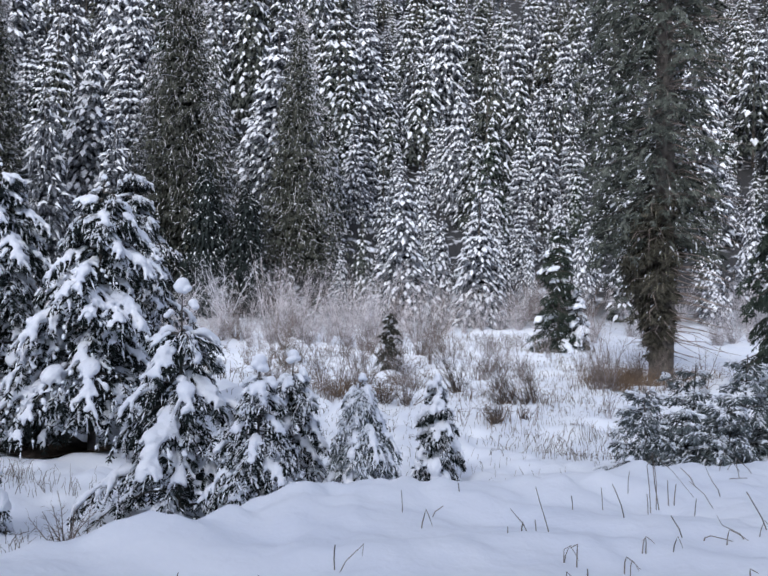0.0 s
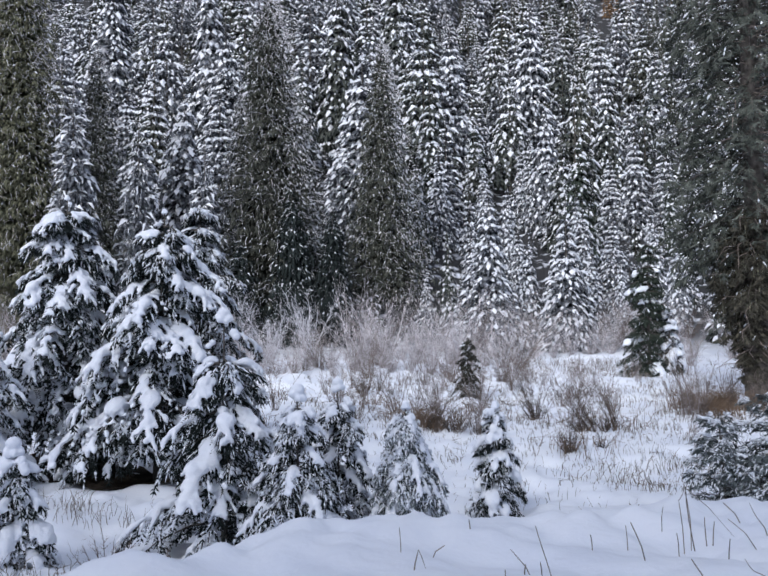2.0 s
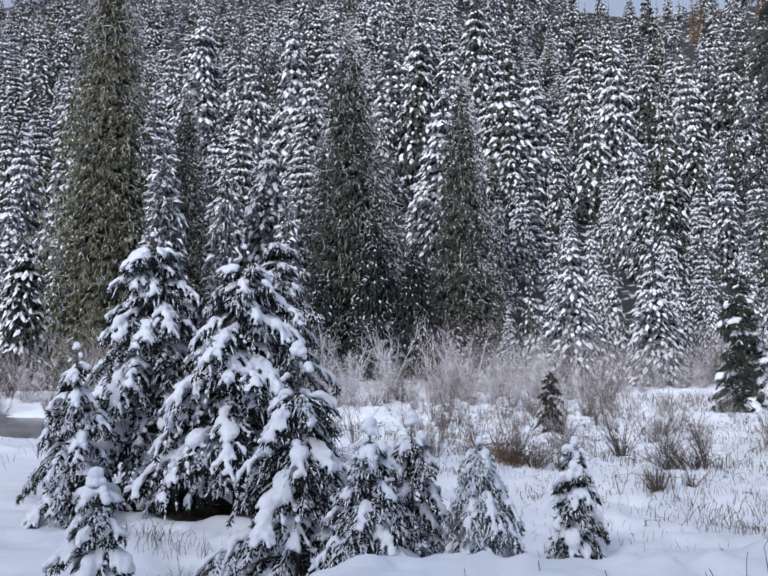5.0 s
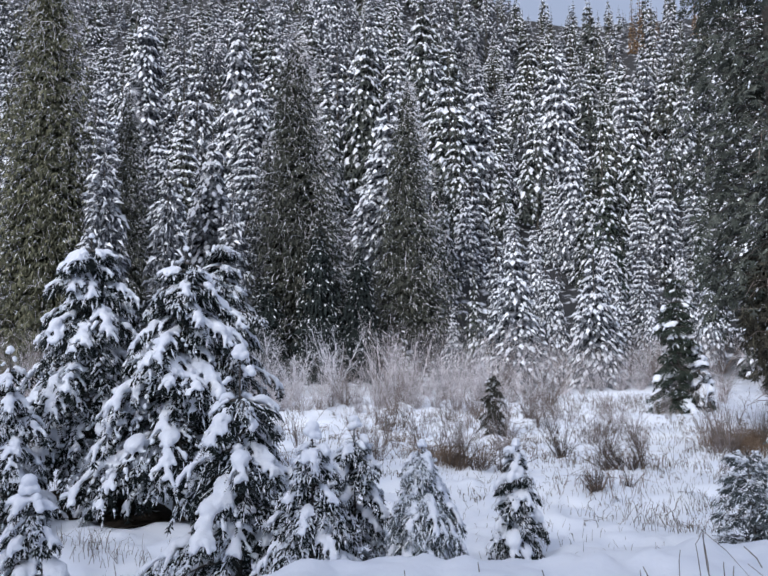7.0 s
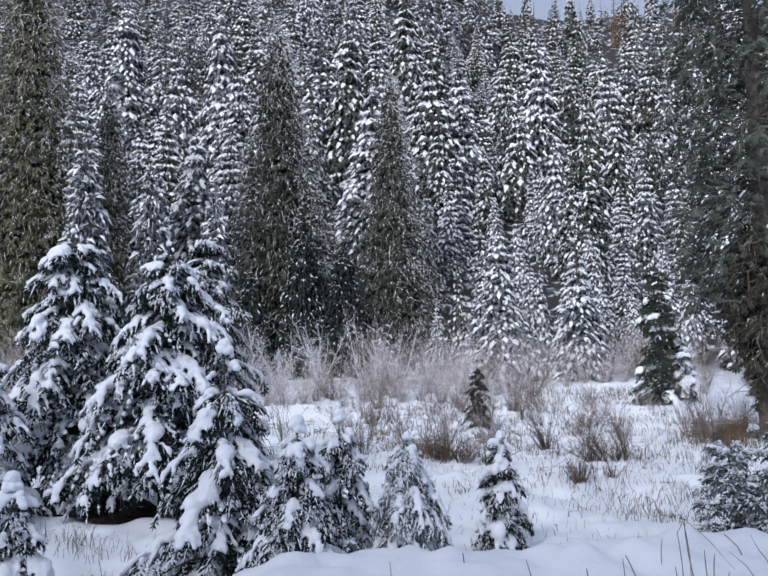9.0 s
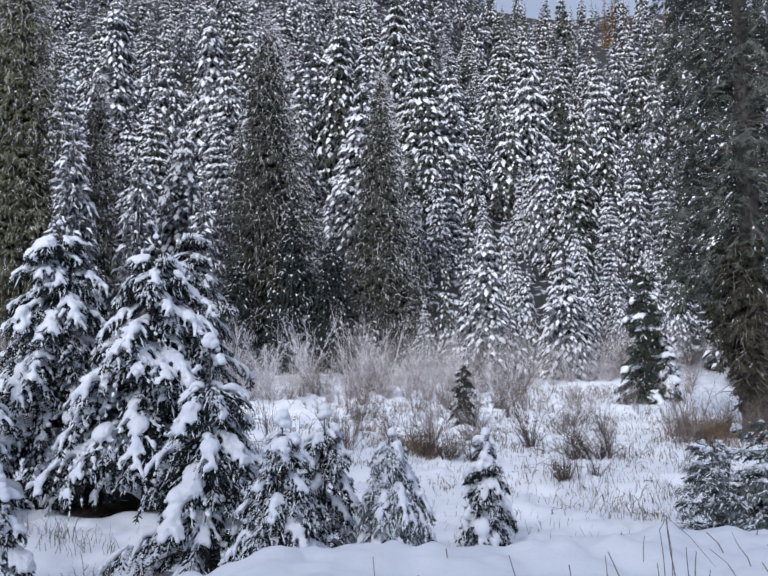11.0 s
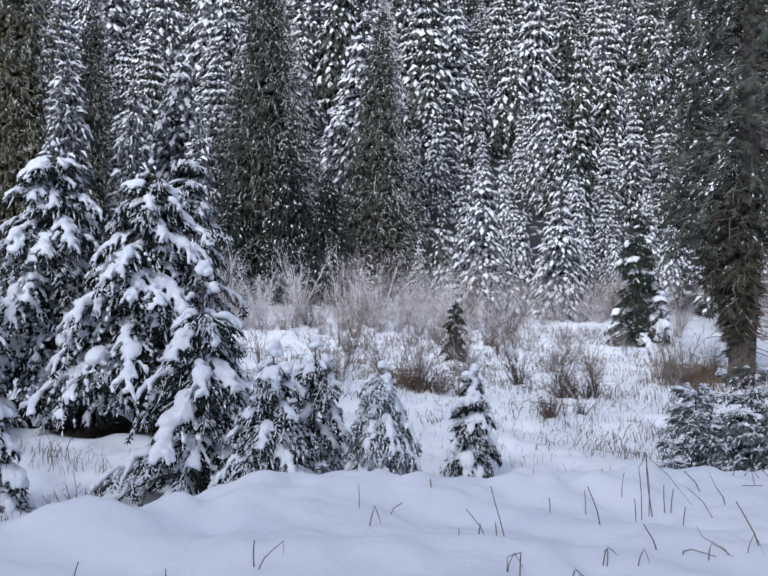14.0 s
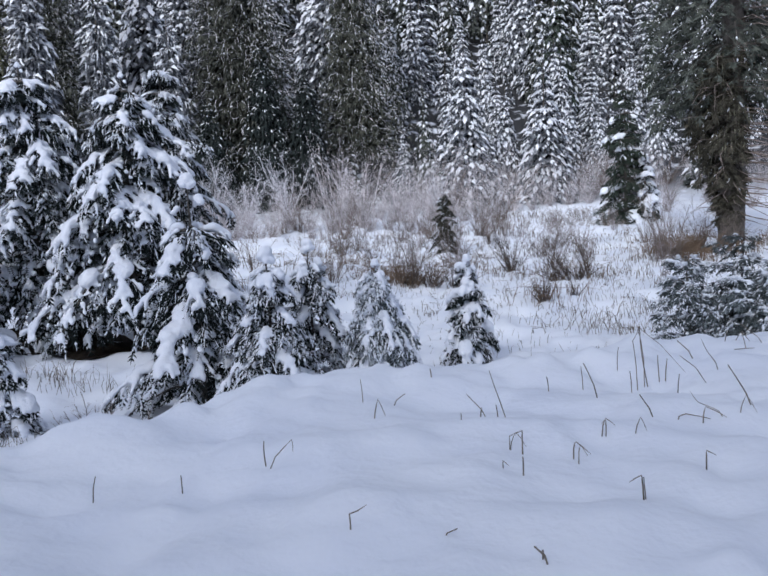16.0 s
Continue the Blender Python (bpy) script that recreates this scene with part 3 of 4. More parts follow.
def cedar_twigs(seed, H, R, n, taper, bare, thick=0.015):
    """Fine twigs that hang from a cedar's boughs, more of them on the side away from the wind."""
    rs = np.random.RandomState(seed)
    u = rs.rand(n) ** 1.15 * 0.97
    az = rs.uniform(-np.pi, np.pi, n)
    k = rs.rand(n) < bare + (1 - bare) * np.clip(0.5 + 0.75 * np.cos(az) - 0.35 * np.sin(az), 0, 1)
    u, az = u[k], az[k]
    n = len(u)
    L = R * ((1 - u) ** taper * 0.98 + 0.02) * rs.uniform(0.45, 1.1, n)
    rad = np.stack([np.cos(az), np.sin(az), 0 * az], 1)
    P = rad * L[:, None] + np.stack([0 * u, 0 * u, H * u - 0.35 * L + 0.3], 1)
    ln = rs.uniform(0.2, 0.75, (n, 1)) * np.where(rs.rand(n, 1) < 0.06, 2.6, 1.0)
    D = unit_rows(rad * rs.uniform(0.1, 1.0, (n, 1)) + rs.uniform(-0.5, 0.5, (n, 3)) + np.stack([0 * u, 0 * u, rs.uniform(-1.0, 0.35, n)], 1))
    Q = P + D * ln * 0.55
    bend = unit_rows(D + np.stack([0 * u, 0 * u, -rs.uniform(0.1, 0.9, n)], 1))
    r = thick * rs.uniform(0.6, 1.3, n)
    return joined([tubes(P, Q, r, r * 0.8), spikes(Q, Q + bend * ln * 0.5, (r * 0.8)[:, None])])


for seed, x, y, H, R, snow, twigs in ((41, -16.8, 60, 27.0, 6.2, 0.1, 5500), (42, -8.9, 66, 21.8, 4.6, 0.26, 3000), (43, -35.0, 55, 37.0, 7.0, 0.1, 8500), (44, -31.0, 60, 24.0, 4.2, 0.3, 3200), (45, -22.5, 70, 17, 2.6, 0.5, 1500)):
    ob = tree_thing("cedar_tree", dabbed(seed, H, R, 0.3 if seed < 43 else 0.36, 0.3 if seed < 43 else 0.36, slim=0.55, snow=snow, even=0.5, flake=0.35, fleck=0.7, droop=0.7, rise=0.3, taper=0.8, ragged=0.65, crowd=1.1, base=0.02, side=(0.0, 0.8), loose=1.1),
                    NEEDLE_PALE if seed == 43 else NEEDLE_OLIVE if seed != 45 else NEEDLE_FAR, x, y, CEDAR, "conifer", "edge cedars")
    part("frost", tri_mesh("frost", *cedar_twigs(seed + 5, H, R, twigs, 0.8, 0.16), HOAR), ob.children[1], "fine twigs white with frost")["kind"] = "stuff"
for seed, x, y, H, R in ((51, -27.4, 50, 18.5, 3.3), (52, -24.2, 53, 17.4, 3.0), (54, -20.5, 56, 15, 2.6)):
    tree_thing("spruce_tree", dabbed(seed, H, R, 0.42, 0.62, slim=0.5, snow=0.75, flake=0.26, fleck=0.95, even=0.5, droop=0.75, rise=0.35, taper=0.7, ragged=0.75, crowd=1.2, base=0.02, loose=1.2),
               NEEDLE_FAR, x, y, "tall spruce with drooping snowy boughs by the meadow", "conifer", "meadow edge spruces")
tree_thing("spruce_tree", dabbed(53, 11.5, 3.2, 0.55, 0.6, slim=0.7, snow=0.9, flake=0.7, even=0.3, droop=0.6, taper=0.7, ragged=0.5, base=0.02, loose=0.6),
           NEEDLE, -38.5, 50, "dark spruce with laden boughs beyond the creek", "conifer", "meadow edge spruces")
# Near-black spruces added to stand for the deep shade below the cedars.
for seed, x, y, H, R in ((55, -20.3, 56, 8.5, 2.4), (56, -17.6, 55, 8.0, 2.6), (57, -14.2, 57, 12.0, 3.0), (58, -11.2, 57, 10.5, 2.7)):
    tree_thing("spruce_tree", dabbed(seed, H, R, 0.4, 0.46, slim=0.6, snow=0.45, flake=0.55, fleck=0.5, even=0.4, droop=0.7, taper=0.7, ragged=0.5, crowd=1.2, base=0.02, loose=0.8),
               NEEDLE, x, y, "black-green spruce added to fill in the shade under the cedars", "conifer", "shaded spruces")


# ---- young spruces near the bank ----
def limbs_of(rs, mid, az, L, up, dr, pairs=5, reach=0.5, fan=0.8, sag=0.35, first=0.22):
    """Side shoots of arching boughs: each shoot's root, direction, length, place along its bough and bough number.
    The bough's own outer end counts as a shoot."""
    n = len(L)
    rad = np.stack([np.cos(az), np.sin(az), 0 * az], 1)
    tan = np.stack([-np.sin(az), np.cos(az), 0 * az], 1)

    def along(i, s):
        return mid[i] + rad[i] * (L[i] * s)[:, None] + np.stack([0 * s, 0 * s, L[i] * (up[i] * s - dr[i] * s * s)], 1)

    def heading(i, s):
        return unit_rows(rad[i] + np.stack([0 * s, 0 * s, up[i] - 2 * dr[i] * s], 1))

    P, D, G, S, I = [], [], [], [], []
    ids = np.arange(n)
    for k, s0 in enumerate(np.linspace(first, 0.9, pairs)):
        for side in (-1, 1):
            s = np.clip(s0 + rs.uniform(-0.07, 0.07, n), 0.08, 0.97)
            d = heading(ids, s) * (1.0 - fan * 0.35) + tan * (side * fan * rs.uniform(0.75, 1.2, n))[:, None] + np.stack([0 * s, 0 * s, -rs.uniform(0.05, sag, n)], 1)
            P.append(along(ids, s)); D.append(unit_rows(d)); S.append(s); I.append(ids)
            G.append(L * reach * (1.25 - s) * np.minimum(1, 0.5 + 2 * s) * rs.uniform(0.7, 1.25, n))
    s = np.full(n, 0.8)
    P.append(along(ids, s)); D.append(heading(ids, s + 0.1)); S.append(s); I.append(ids); G.append(L * 0.26)
    return np.concatenate(P), np.concatenate(D), np.concatenate(G), np.concatenate(S), np.concatenate(I), along, heading


def on_shoot(P, D, G, t, bend=0.35):
    """Points at t along shoots that bend down towards their tips."""
    q = P + D * (G * t)[:, None]
    q[:, 2] -= bend * G * t * t
    return q


def young_spruce(name, seed, x, y, H, R, label, needles=NEEDLE, whorls=8, per=6, pairs=5, sprigs=4, sprig_len=0.2, pillow=0.085, cover=0.85, droop=0.7, rise=0.25, fingers=0.0, voxel=0.024,
                 lean=(0.0, 0.0), cap=1.0, z=None, spread=0.8, utop=0.86, ubase=0.03, hang=0.3, group="young spruces on the bank", category="spruce", clods=1.0, ragged=0.25, clod=1.0, dust_from=0.0):
    rs = np.random.RandomState(seed)
    ob = empty(name, x, y, float(height(x, y)) - 0.03 if z is None else z)
    n = whorls * per
    u = np.repeat(np.linspace(ubase, utop, whorls), per) + rs.uniform(-0.5, 0.5, n) / whorls * 0.8
    u = np.clip(u, 0.015, utop + 0.02)
    az = np.tile(np.arange(per) * 2 * np.pi / per, whorls) + np.repeat(np.arange(whorls) * 2.4, per) + rs.uniform(-0.4, 0.4, n)
    L = R * ((1 - u / (utop + 0.1)) ** spread * 0.92 + 0.08) * rs.uniform(1 - ragged, 1 + ragged, n)
    mid = np.stack([lean[0] * u, lean[1] * u, H * u], 1)
    dr = droop * rs.uniform(0.7, 1.3, n) * (1.1 - 0.35 * u)
    up = rise * rs.uniform(0.5, 1.5, n)
    P, D, G, S, I, along, heading = limbs_of(rs, mid, az, L, up, dr, pairs)
    ids = np.arange(n)
    on = rs.rand(n) < cover
    wood = []
    for a, b in ((0, 0.3), (0.3, 0.6), (0.6, 0.95)):
        wood.append(tubes(along(ids, np.full(n, a)), along(ids, np.full(n, b)), 0.009 * H / 2 * (1.3 - a), 0.009 * H / 2 * (1.3 - b)))
    stem = chain([(lean[0] * k / 6, lean[1] * k / 6, -0.2 + (H + 0.15) * k / 6) for k in range(7)], [0.018 * H * (1 - k / 6.5) ** 1.1 * 0.8 + 0.005 for k in range(7)], 8)
    part("trunk", tri_mesh("trunk", *joined([stem] + wood), BARK, smooth=True), ob)

    # Needled sprigs along every shoot, some hanging straight down below it.
    Q, E, Z = [], [], []
    m = len(P)
    for t in np.linspace(0.05, 0.8, sprigs):
        tt = np.clip(t + rs.uniform(-0.12, 0.12, m), 0, 1)
        Q.append(on_shoot(P, D, G, tt) - np.array([0, 0, 0.012]) - np.array([0, 0, 0.5 * pillow]) * (on[I] & (rs.rand(m) < 0.84))[:, None])
        E.append(unit_rows(D + rs.uniform(-0.45, 0.45, (m, 3)) + np.stack([0 * tt, 0 * tt, -0.25 - 0.5 * tt], 1)))
        Z.append(np.minimum(sprig_len, G * 0.9 + 0.04) * rs.uniform(0.7, 1.2, m))
    k = np.flatnonzero(rs.rand(m) < hang * 2)
    Q.append(on_shoot(P, D, G, rs.rand(m))[k] - np.array([0, 0, 0.02]))
    E.append(unit_rows(D[k] * 0.5 + rs.uniform(-0.4, 0.4, (len(k), 3)) + np.array([0, 0, -0.9])))
    Z.append(np.minimum(sprig_len, G[k] * 0.9 + 0.04) * rs.uniform(0.8, 1.4, len(k)))
    for s0 in (0.12, 0.3, 0.5, 0.7):
        s = s0 + rs.uniform(-0.08, 0.08, n)
        Q.append(along(ids, s) - np.array([0, 0, 0.6 * pillow]) * on[:, None]); E.append(unit_rows(heading(ids, s) + rs.uniform(-0.5, 0.5, (n, 3)) - np.array([0, 0, 0.3]))); Z.append(sprig_len * rs.uniform(0.7, 1.1, n) * np.minimum(1, 0.3 + L / R))
    # Short shoots up the leader.
    v = rs.uniform(utop - 0.05, 0.97, 26)
    a = rs.uniform(0, 6.28, 26)
    Q.append(np.stack([lean[0] * v, lean[1] * v, H * v], 1)); E.append(unit_rows(np.stack([np.cos(a), np.sin(a), 0 * a + 0.5], 1))); Z.append(1.1 * sprig_len * rs.uniform(0.5, 1.1, 26) * (1.3 - v))
    Q, E, Z = np.concatenate(Q), np.concatenate(E), np.concatenate(Z)[:, None]
    side, top = axes_of(E)
    fuzzy = rs.rand(len(Q)) < 0.42
    leaf = joined([stamp(unit, Q[k], E[k] * Z[k], side[k] * Z[k], top[k] * Z[k]) for unit, k in ((SPRIG, fuzzy), (FAN, ~fuzzy))])
    crown = part("crown", tri_mesh("crown", *leaf, needles), ob)

    # A thin line of snow along many of the sprigs.
    if fingers:
        k = np.flatnonzero((rs.rand(len(Q)) < fingers * 0.75) & (np.hypot(Q[:, 0] - lean[0] * Q[:, 2] / H, Q[:, 1] - lean[1] * Q[:, 2] / H) > dust_from * R * (1 - Q[:, 2] / H)))
        w = rs.uniform(0.09, 0.2, (len(k), 1))
        lines = stamp(DAB, Q[k] + top[k] * Z[k] * 0.05, E[k] * Z[k] * rs.uniform(0.7, 1.05, w.shape), side[k] * Z[k] * w, top[k] * Z[k] * w * 1.6)
        part("frost", tri_mesh("frost", *lines, SNOW, smooth=True), crown, "thin snow along the shoots")["kind"] = "stuff"

    # Snow lies along the outer part of the laden boughs in one pad that runs out into fingers on the shoots.
    s0 = rs.uniform(0.1, 0.4, n)
    balls = []
    fat = (0.45 + 0.55 * np.minimum(1, L / (0.8 * R))) * rs.uniform(0.75, 1.2, n)
    for f in np.linspace(0, 1, 9):
        b = ids[on & (rs.rand(n) < 0.95)]
        s = s0[b] + (0.98 - s0[b]) * f
        r = (pillow * fat[b] * (0.55 + 0.6 * np.sin(np.pi * min(0.9, f + 0.12))) * rs.uniform(0.6, 1.4, len(b)))[:, None]
        d = heading(b, s)
        sd, tp = axes_of(d)
        balls.append(stamp(BALL, along(b, s) + tp * r * 0.45 + rs.uniform(-0.45, 0.45, (len(b), 3)) * r, d * r * 1.25, sd * r * 1.05, tp * r * 0.72))
    for t in (0.08, 0.3, 0.52, 0.74, 0.95):
        k = np.flatnonzero(on[I] & (S > s0[I] - 0.05) & (rs.rand(m) < 0.97 - 0.25 * t))
        r = (pillow * fat[I[k]] * (1.0 - 0.5 * t) * rs.uniform(0.6, 1.3, len(k)))[:, None]
        q = on_shoot(P[k], D[k], G[k], np.full(len(k), t))
        d = unit_rows(D[k] + np.array([0, 0, -0.7 * t]))
        sd, tp = axes_of(d)
        balls.append(stamp(BALL, q + tp * r * 0.55, d * r * 1.3, sd * r * 0.85, tp * r * 0.75))
    # Heavier clods where two boughs share their load.
    k = np.flatnonzero(on & (rs.rand(n) < 0.35 * clods))
    if len(k):
        r = (clod * pillow * rs.uniform(0.9, 1.5, len(k)) * (0.35 + 0.65 * L[k] / R))[:, None]
        s = rs.uniform(0.45, 0.8, len(k))
        d = heading(k, s)
        sd, tp = axes_of(d)
        balls.append(stamp(BALL_FINE, along(k, s) + tp * r * 0.5, d * r * 1.5, sd * r * 1.15, tp * r * 0.8))
    if fingers:
        k = np.flatnonzero((S > dust_from) & (rs.rand(m) < fingers * np.where(on[I] & (S > s0[I]), 0.5, 1.0)))
        k = np.repeat(k, 7)
        t = rs.uniform(0.1, 1.0, len(k))
        r = (sprig_len * rs.uniform(0.18, 0.55, len(k)))[:, None]
        d = unit_rows(D[k] + rs.uniform(-0.4, 0.4, (len(k), 3)) + np.stack([0 * t, 0 * t, -0.6 * t], 1))
        sd, tp = axes_of(d)
        dust = stamp(PAD, on_shoot(P[k], D[k], G[k], t) + rs.uniform(-0.04, 0.04, (len(k), 3)) + tp * r * 0.12, d * r, sd * r * rs.uniform(0.25, 0.5, r.shape), tp * r * rs.uniform(0.25, 0.5, r.shape))
        part("snow_dusting", tri_mesh("snow_dusting", *dust, SNOW, smooth=True), crown, "small dabs of snow on the shoots")["kind"] = "stuff"
    if on.any():
        snow = part("snow", tri_mesh("snow", *joined(balls), SNOW, smooth=True), crown, "thick pillows of snow on the boughs")
        snow["kind"] = "stuff"
        mod = snow.modifiers.new("fuse", "REMESH")
        mod.mode, mod.voxel_size, mod.use_smooth_shade = "VOXEL", voxel, True
    if cap:
        r = 0.075 * cap
        top_at = np.array([[lean[0], lean[1], H]])
        ring = np.arange(6) * 1.05 + rs.uniform(-0.3, 0.3, 6)
        offs = np.concatenate([[[0, 0, 0]], np.stack([np.cos(ring) * 0.062, np.sin(ring) * 0.062, rs.uniform(-0.09, -0.03, 6)], 1)]) * cap
        # Two short twigs below the tip carry caps of their own.
        caps = [(offs, (1.0, 0.6, 0.55, 0.7, 0.5, 0.65, 0.55)), (np.array([[0.13, -0.05, -0.2], [0.16, -0.07, -0.24]]) * cap, (0.7, 0.6)), (np.array([[-0.11, -0.04, -0.3], [-0.15, -0.05, -0.34]]) * cap, (0.5, 0.45))]
        for at, size in caps:
            one = np.eye(3)[None] * np.array(size)[:, None, None]
            ball = stamp(BALL_FINE, top_at + at, one[:, 0] * r, one[:, 1] * r, one[:, 2] * r * 0.9)
            tip = part("snow_cap", tri_mesh("snow_cap", *ball, SNOW, smooth=True), ob, "round snow cap on the leader")
            mod = tip.modifiers.new("fuse", "REMESH")
            mod.mode, mod.voxel_size, mod.use_smooth_shade = "VOXEL", 0.014, True
    return tagged(ob, label, category, group)


PILLOW = "young spruce bowed under thick pillows of fresh snow"
young_spruce("young_spruce", 31, -2.22, 9.15, 2.85, 1.12, "largest young spruce of the bank, thick snow pillows, bare leader", whorls=9, per=6, sprig_len=0.15, clods=1.8, pillow=0.066, clod=1.3, cover=0.62, cap=1.15, z=-0.05, droop=0.75, fingers=0.8, dust_from=0.5, spread=0.55, utop=0.8, ubase=0.07)
young_spruce("young_spruce", 2, -1.14, 8.5, 1.80, 0.68, PILLOW, whorls=9, per=5, pairs=5, clods=1.6, pillow=0.044, clod=1.4, cover=0.66, cap=1.1, z=0.15, droop=0.9, sprig_len=0.12, fingers=0.95, spread=0.55, utop=0.86, voxel=0.02)
young_spruce("young_spruce", 3, -0.92, 9.6, 1.85, 0.68, PILLOW, whorls=9, per=5, pairs=5, clods=1.6, pillow=0.042, clod=1.3, cover=0.7, cap=1.0, z=0.08, droop=0.9, sprig_len=0.12, fingers=1.0, spread=0.55, utop=0.86, voxel=0.02)
young_spruce("young_spruce", 4, 0.0, 9.0, 1.42, 0.62, "small greyish spruce with drooping snow-covered boughs", needles=NEEDLE_FROST, whorls=12, per=6, pairs=5, clods=1.2, pillow=0.034, clod=1.4, cover=0.75, cap=0.6, z=0.32, droop=1.25, rise=0.15, fingers=1.3, sprig_len=0.12, spread=0.6, utop=0.9, voxel=0.02)
young_spruce("young_spruce", 5, 0.98, 11.4, 1.45, 0.43, "little lone spruce with round snow clumps on the meadow", whorls=9, per=5, pairs=4, clods=2.2, pillow=0.042, clod=1.6, cap=0.7, z=0.05, droop=0.8, cover=0.55, sprig_len=0.12, fingers=0.7, spread=0.6, utop=0.9, voxel=0.02)
young_spruce("young_spruce", 6, -4.25, 8.05, 1.38, 0.58, "small snow-capped spruce standing in dead grass", whorls=6, per=5, pairs=4, pillow=0.062, clods=1.5, clod=1.35, cover=0.75, cap=1.2, z=0.0, droop=0.8, sprig_len=0.13, fingers=0.8, spread=0.62, voxel=0.02)
GROVE = "dense grove spruce, boughs weighed down with fingered snow"
young_spruce("spruce_tree", 11, -7.25, 11.9, 2.9, 1.0, GROVE, whorls=9, per=6, sprig_len=0.16, pillow=0.052, clods=1.5, clod=1.3, cover=0.8, fingers=1.0, dust_from=0.4, droop=0.9, cap=0.8, z=-0.02, voxel=0.025, group="snowy grove", spread=0.8)
young_spruce("spruce_tree", 12, -7.0, 13.9, 5.1, 2.0, GROVE, whorls=15, per=7, pairs=7, sprigs=3, sprig_len=0.19, pillow=0.07, clods=1.8, clod=1.4, cover=0.85, fingers=0.65, dust_from=0.55, droop=0.75, cap=0.6, z=-0.05, voxel=0.028, spread=0.72, utop=0.93, ubase=0.2, hang=0.5, group="snowy grove", ragged=0.35)
young_spruce("spruce_tree", 13, -4.95, 13.3, 4.7, 1.75, GROVE, whorls=14, per=7, pairs=7, sprigs=3, sprig_len=0.19, pillow=0.07, clods=1.8, clod=1.4, cover=0.85, fingers=0.65, dust_from=0.55, droop=0.75, cap=0.6, z=-0.05, voxel=0.028, spread=0.72, utop=0.93, ubase=0.16, hang=0.5, lean=(0.15, 0), group="snowy grove", ragged=0.35)
young_spruce("spruce_tree", 14, -5.2, 16.0, 5.2, 1.45, "slim grove spruce with fine snow on thin boughs", whorls=16, per=6, pairs=6, sprigs=3, sprig_len=0.2, pillow=0.05, cover=0.7, fingers=0.8, droop=0.7, cap=0, z=-0.05, voxel=0.028, spread=0.7, utop=0.95, ubase=0.1, hang=0.4, group="snowy grove", ragged=0.4)
DUST = "bushy frosted young fir dusted with fine snow"
for seed, x, y, H, R in ((21, 4.12, 11.5, 1.42, 0.7), (22, 5.5, 11.6, 1.95, 0.8), (23, 4.85, 11.9, 1.78, 0.8), (24, 6.3, 12.0, 1.6, 0.85), (25, 4.5, 11.2, 1.2, 0.65), (26, 5.95, 11.3, 1.35, 0.7), (27, 5.15, 11.0, 1.25, 0.7), (28, 4.75, 10.9, 0.85, 0.6), (29, 6.6, 11.2, 1.2, 0.75)):
    young_spruce("young_fir", seed, x, y, H, R, DUST, needles=NEEDLE_FROST, whorls=7, per=5, pairs=4, sprigs=3, sprig_len=0.15, pillow=0.03, cover=0.3, fingers=0.38, droop=0.35, rise=0.5, cap=0.0, z=0.0, voxel=0.02, spread=0.62, hang=0.1, clods=0.5, ragged=0.45, lean=(0.12 * math.sin(seed * 2.3), 0.1 * math.cos(seed)), group="frosted firs", category="fir")

# Dark sheet under the grove: the shade below the boughs, painted as a colour.
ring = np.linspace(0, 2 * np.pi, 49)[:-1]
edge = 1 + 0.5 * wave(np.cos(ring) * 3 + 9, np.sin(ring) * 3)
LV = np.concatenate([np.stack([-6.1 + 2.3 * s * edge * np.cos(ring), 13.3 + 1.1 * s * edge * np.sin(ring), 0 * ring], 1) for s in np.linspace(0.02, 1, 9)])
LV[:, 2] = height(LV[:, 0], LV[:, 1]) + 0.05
q = np.arange(8)[:, None] * 48
k = np.arange(48)[None]
LT = np.stack([q + k, q + (k + 1) % 48, q + 48 + (k + 1) % 48, q + 48 + k], -1).reshape(-1, 4)
tagged(new("needle_litter", tri_mesh("needle_litter", LV, LT, GROVE_SHADE, smooth=True)), "dark sheet that paints the deep shade under the grove spruces", "litter", kind="structure")

# ---- single trees on the meadow ----
young_spruce("fir_tree", 61, 7.3, 36.3, 5.8, 1.3, "green fir with a few snow clumps on the meadow", needles=NEEDLE_GREEN, whorls=13, per=8, pairs=4, sprigs=3, sprig_len=0.3, pillow=0.13, cover=0.14, fingers=0.04, droop=0.35, rise=0.1, cap=0, z=0.1, voxel=0.05, spread=0.75, utop=0.95, group="", category="fir", ragged=0.4)
young_spruce("spruce_tree", 64, 8.1, 36.1, 2.9, 0.7, "small snow-laden spruce beside the green fir", whorls=9, per=6, pairs=3, sprigs=2, sprig_len=0.26, pillow=0.11, cover=0.55, fingers=0.3, droop=0.6, cap=0, z=0.1, voxel=0.05, spread=0.7, utop=0.93, group="", category="spruce")
young_spruce("dwarf_fir", 62, -0.1, 26.3, 2.25, 0.42, "slim dark dwarf fir almost bare of snow", needles=NEEDLE_DARK, whorls=12, per=6, pairs=4, sprigs=3, sprig_len=0.13, pillow=0.03, cover=0.04, fingers=0.04, droop=0.6, rise=0.2, cap=0, z=-0.15, voxel=0.03, spread=0.45, utop=0.92, group="", category="fir", ragged=0.4)
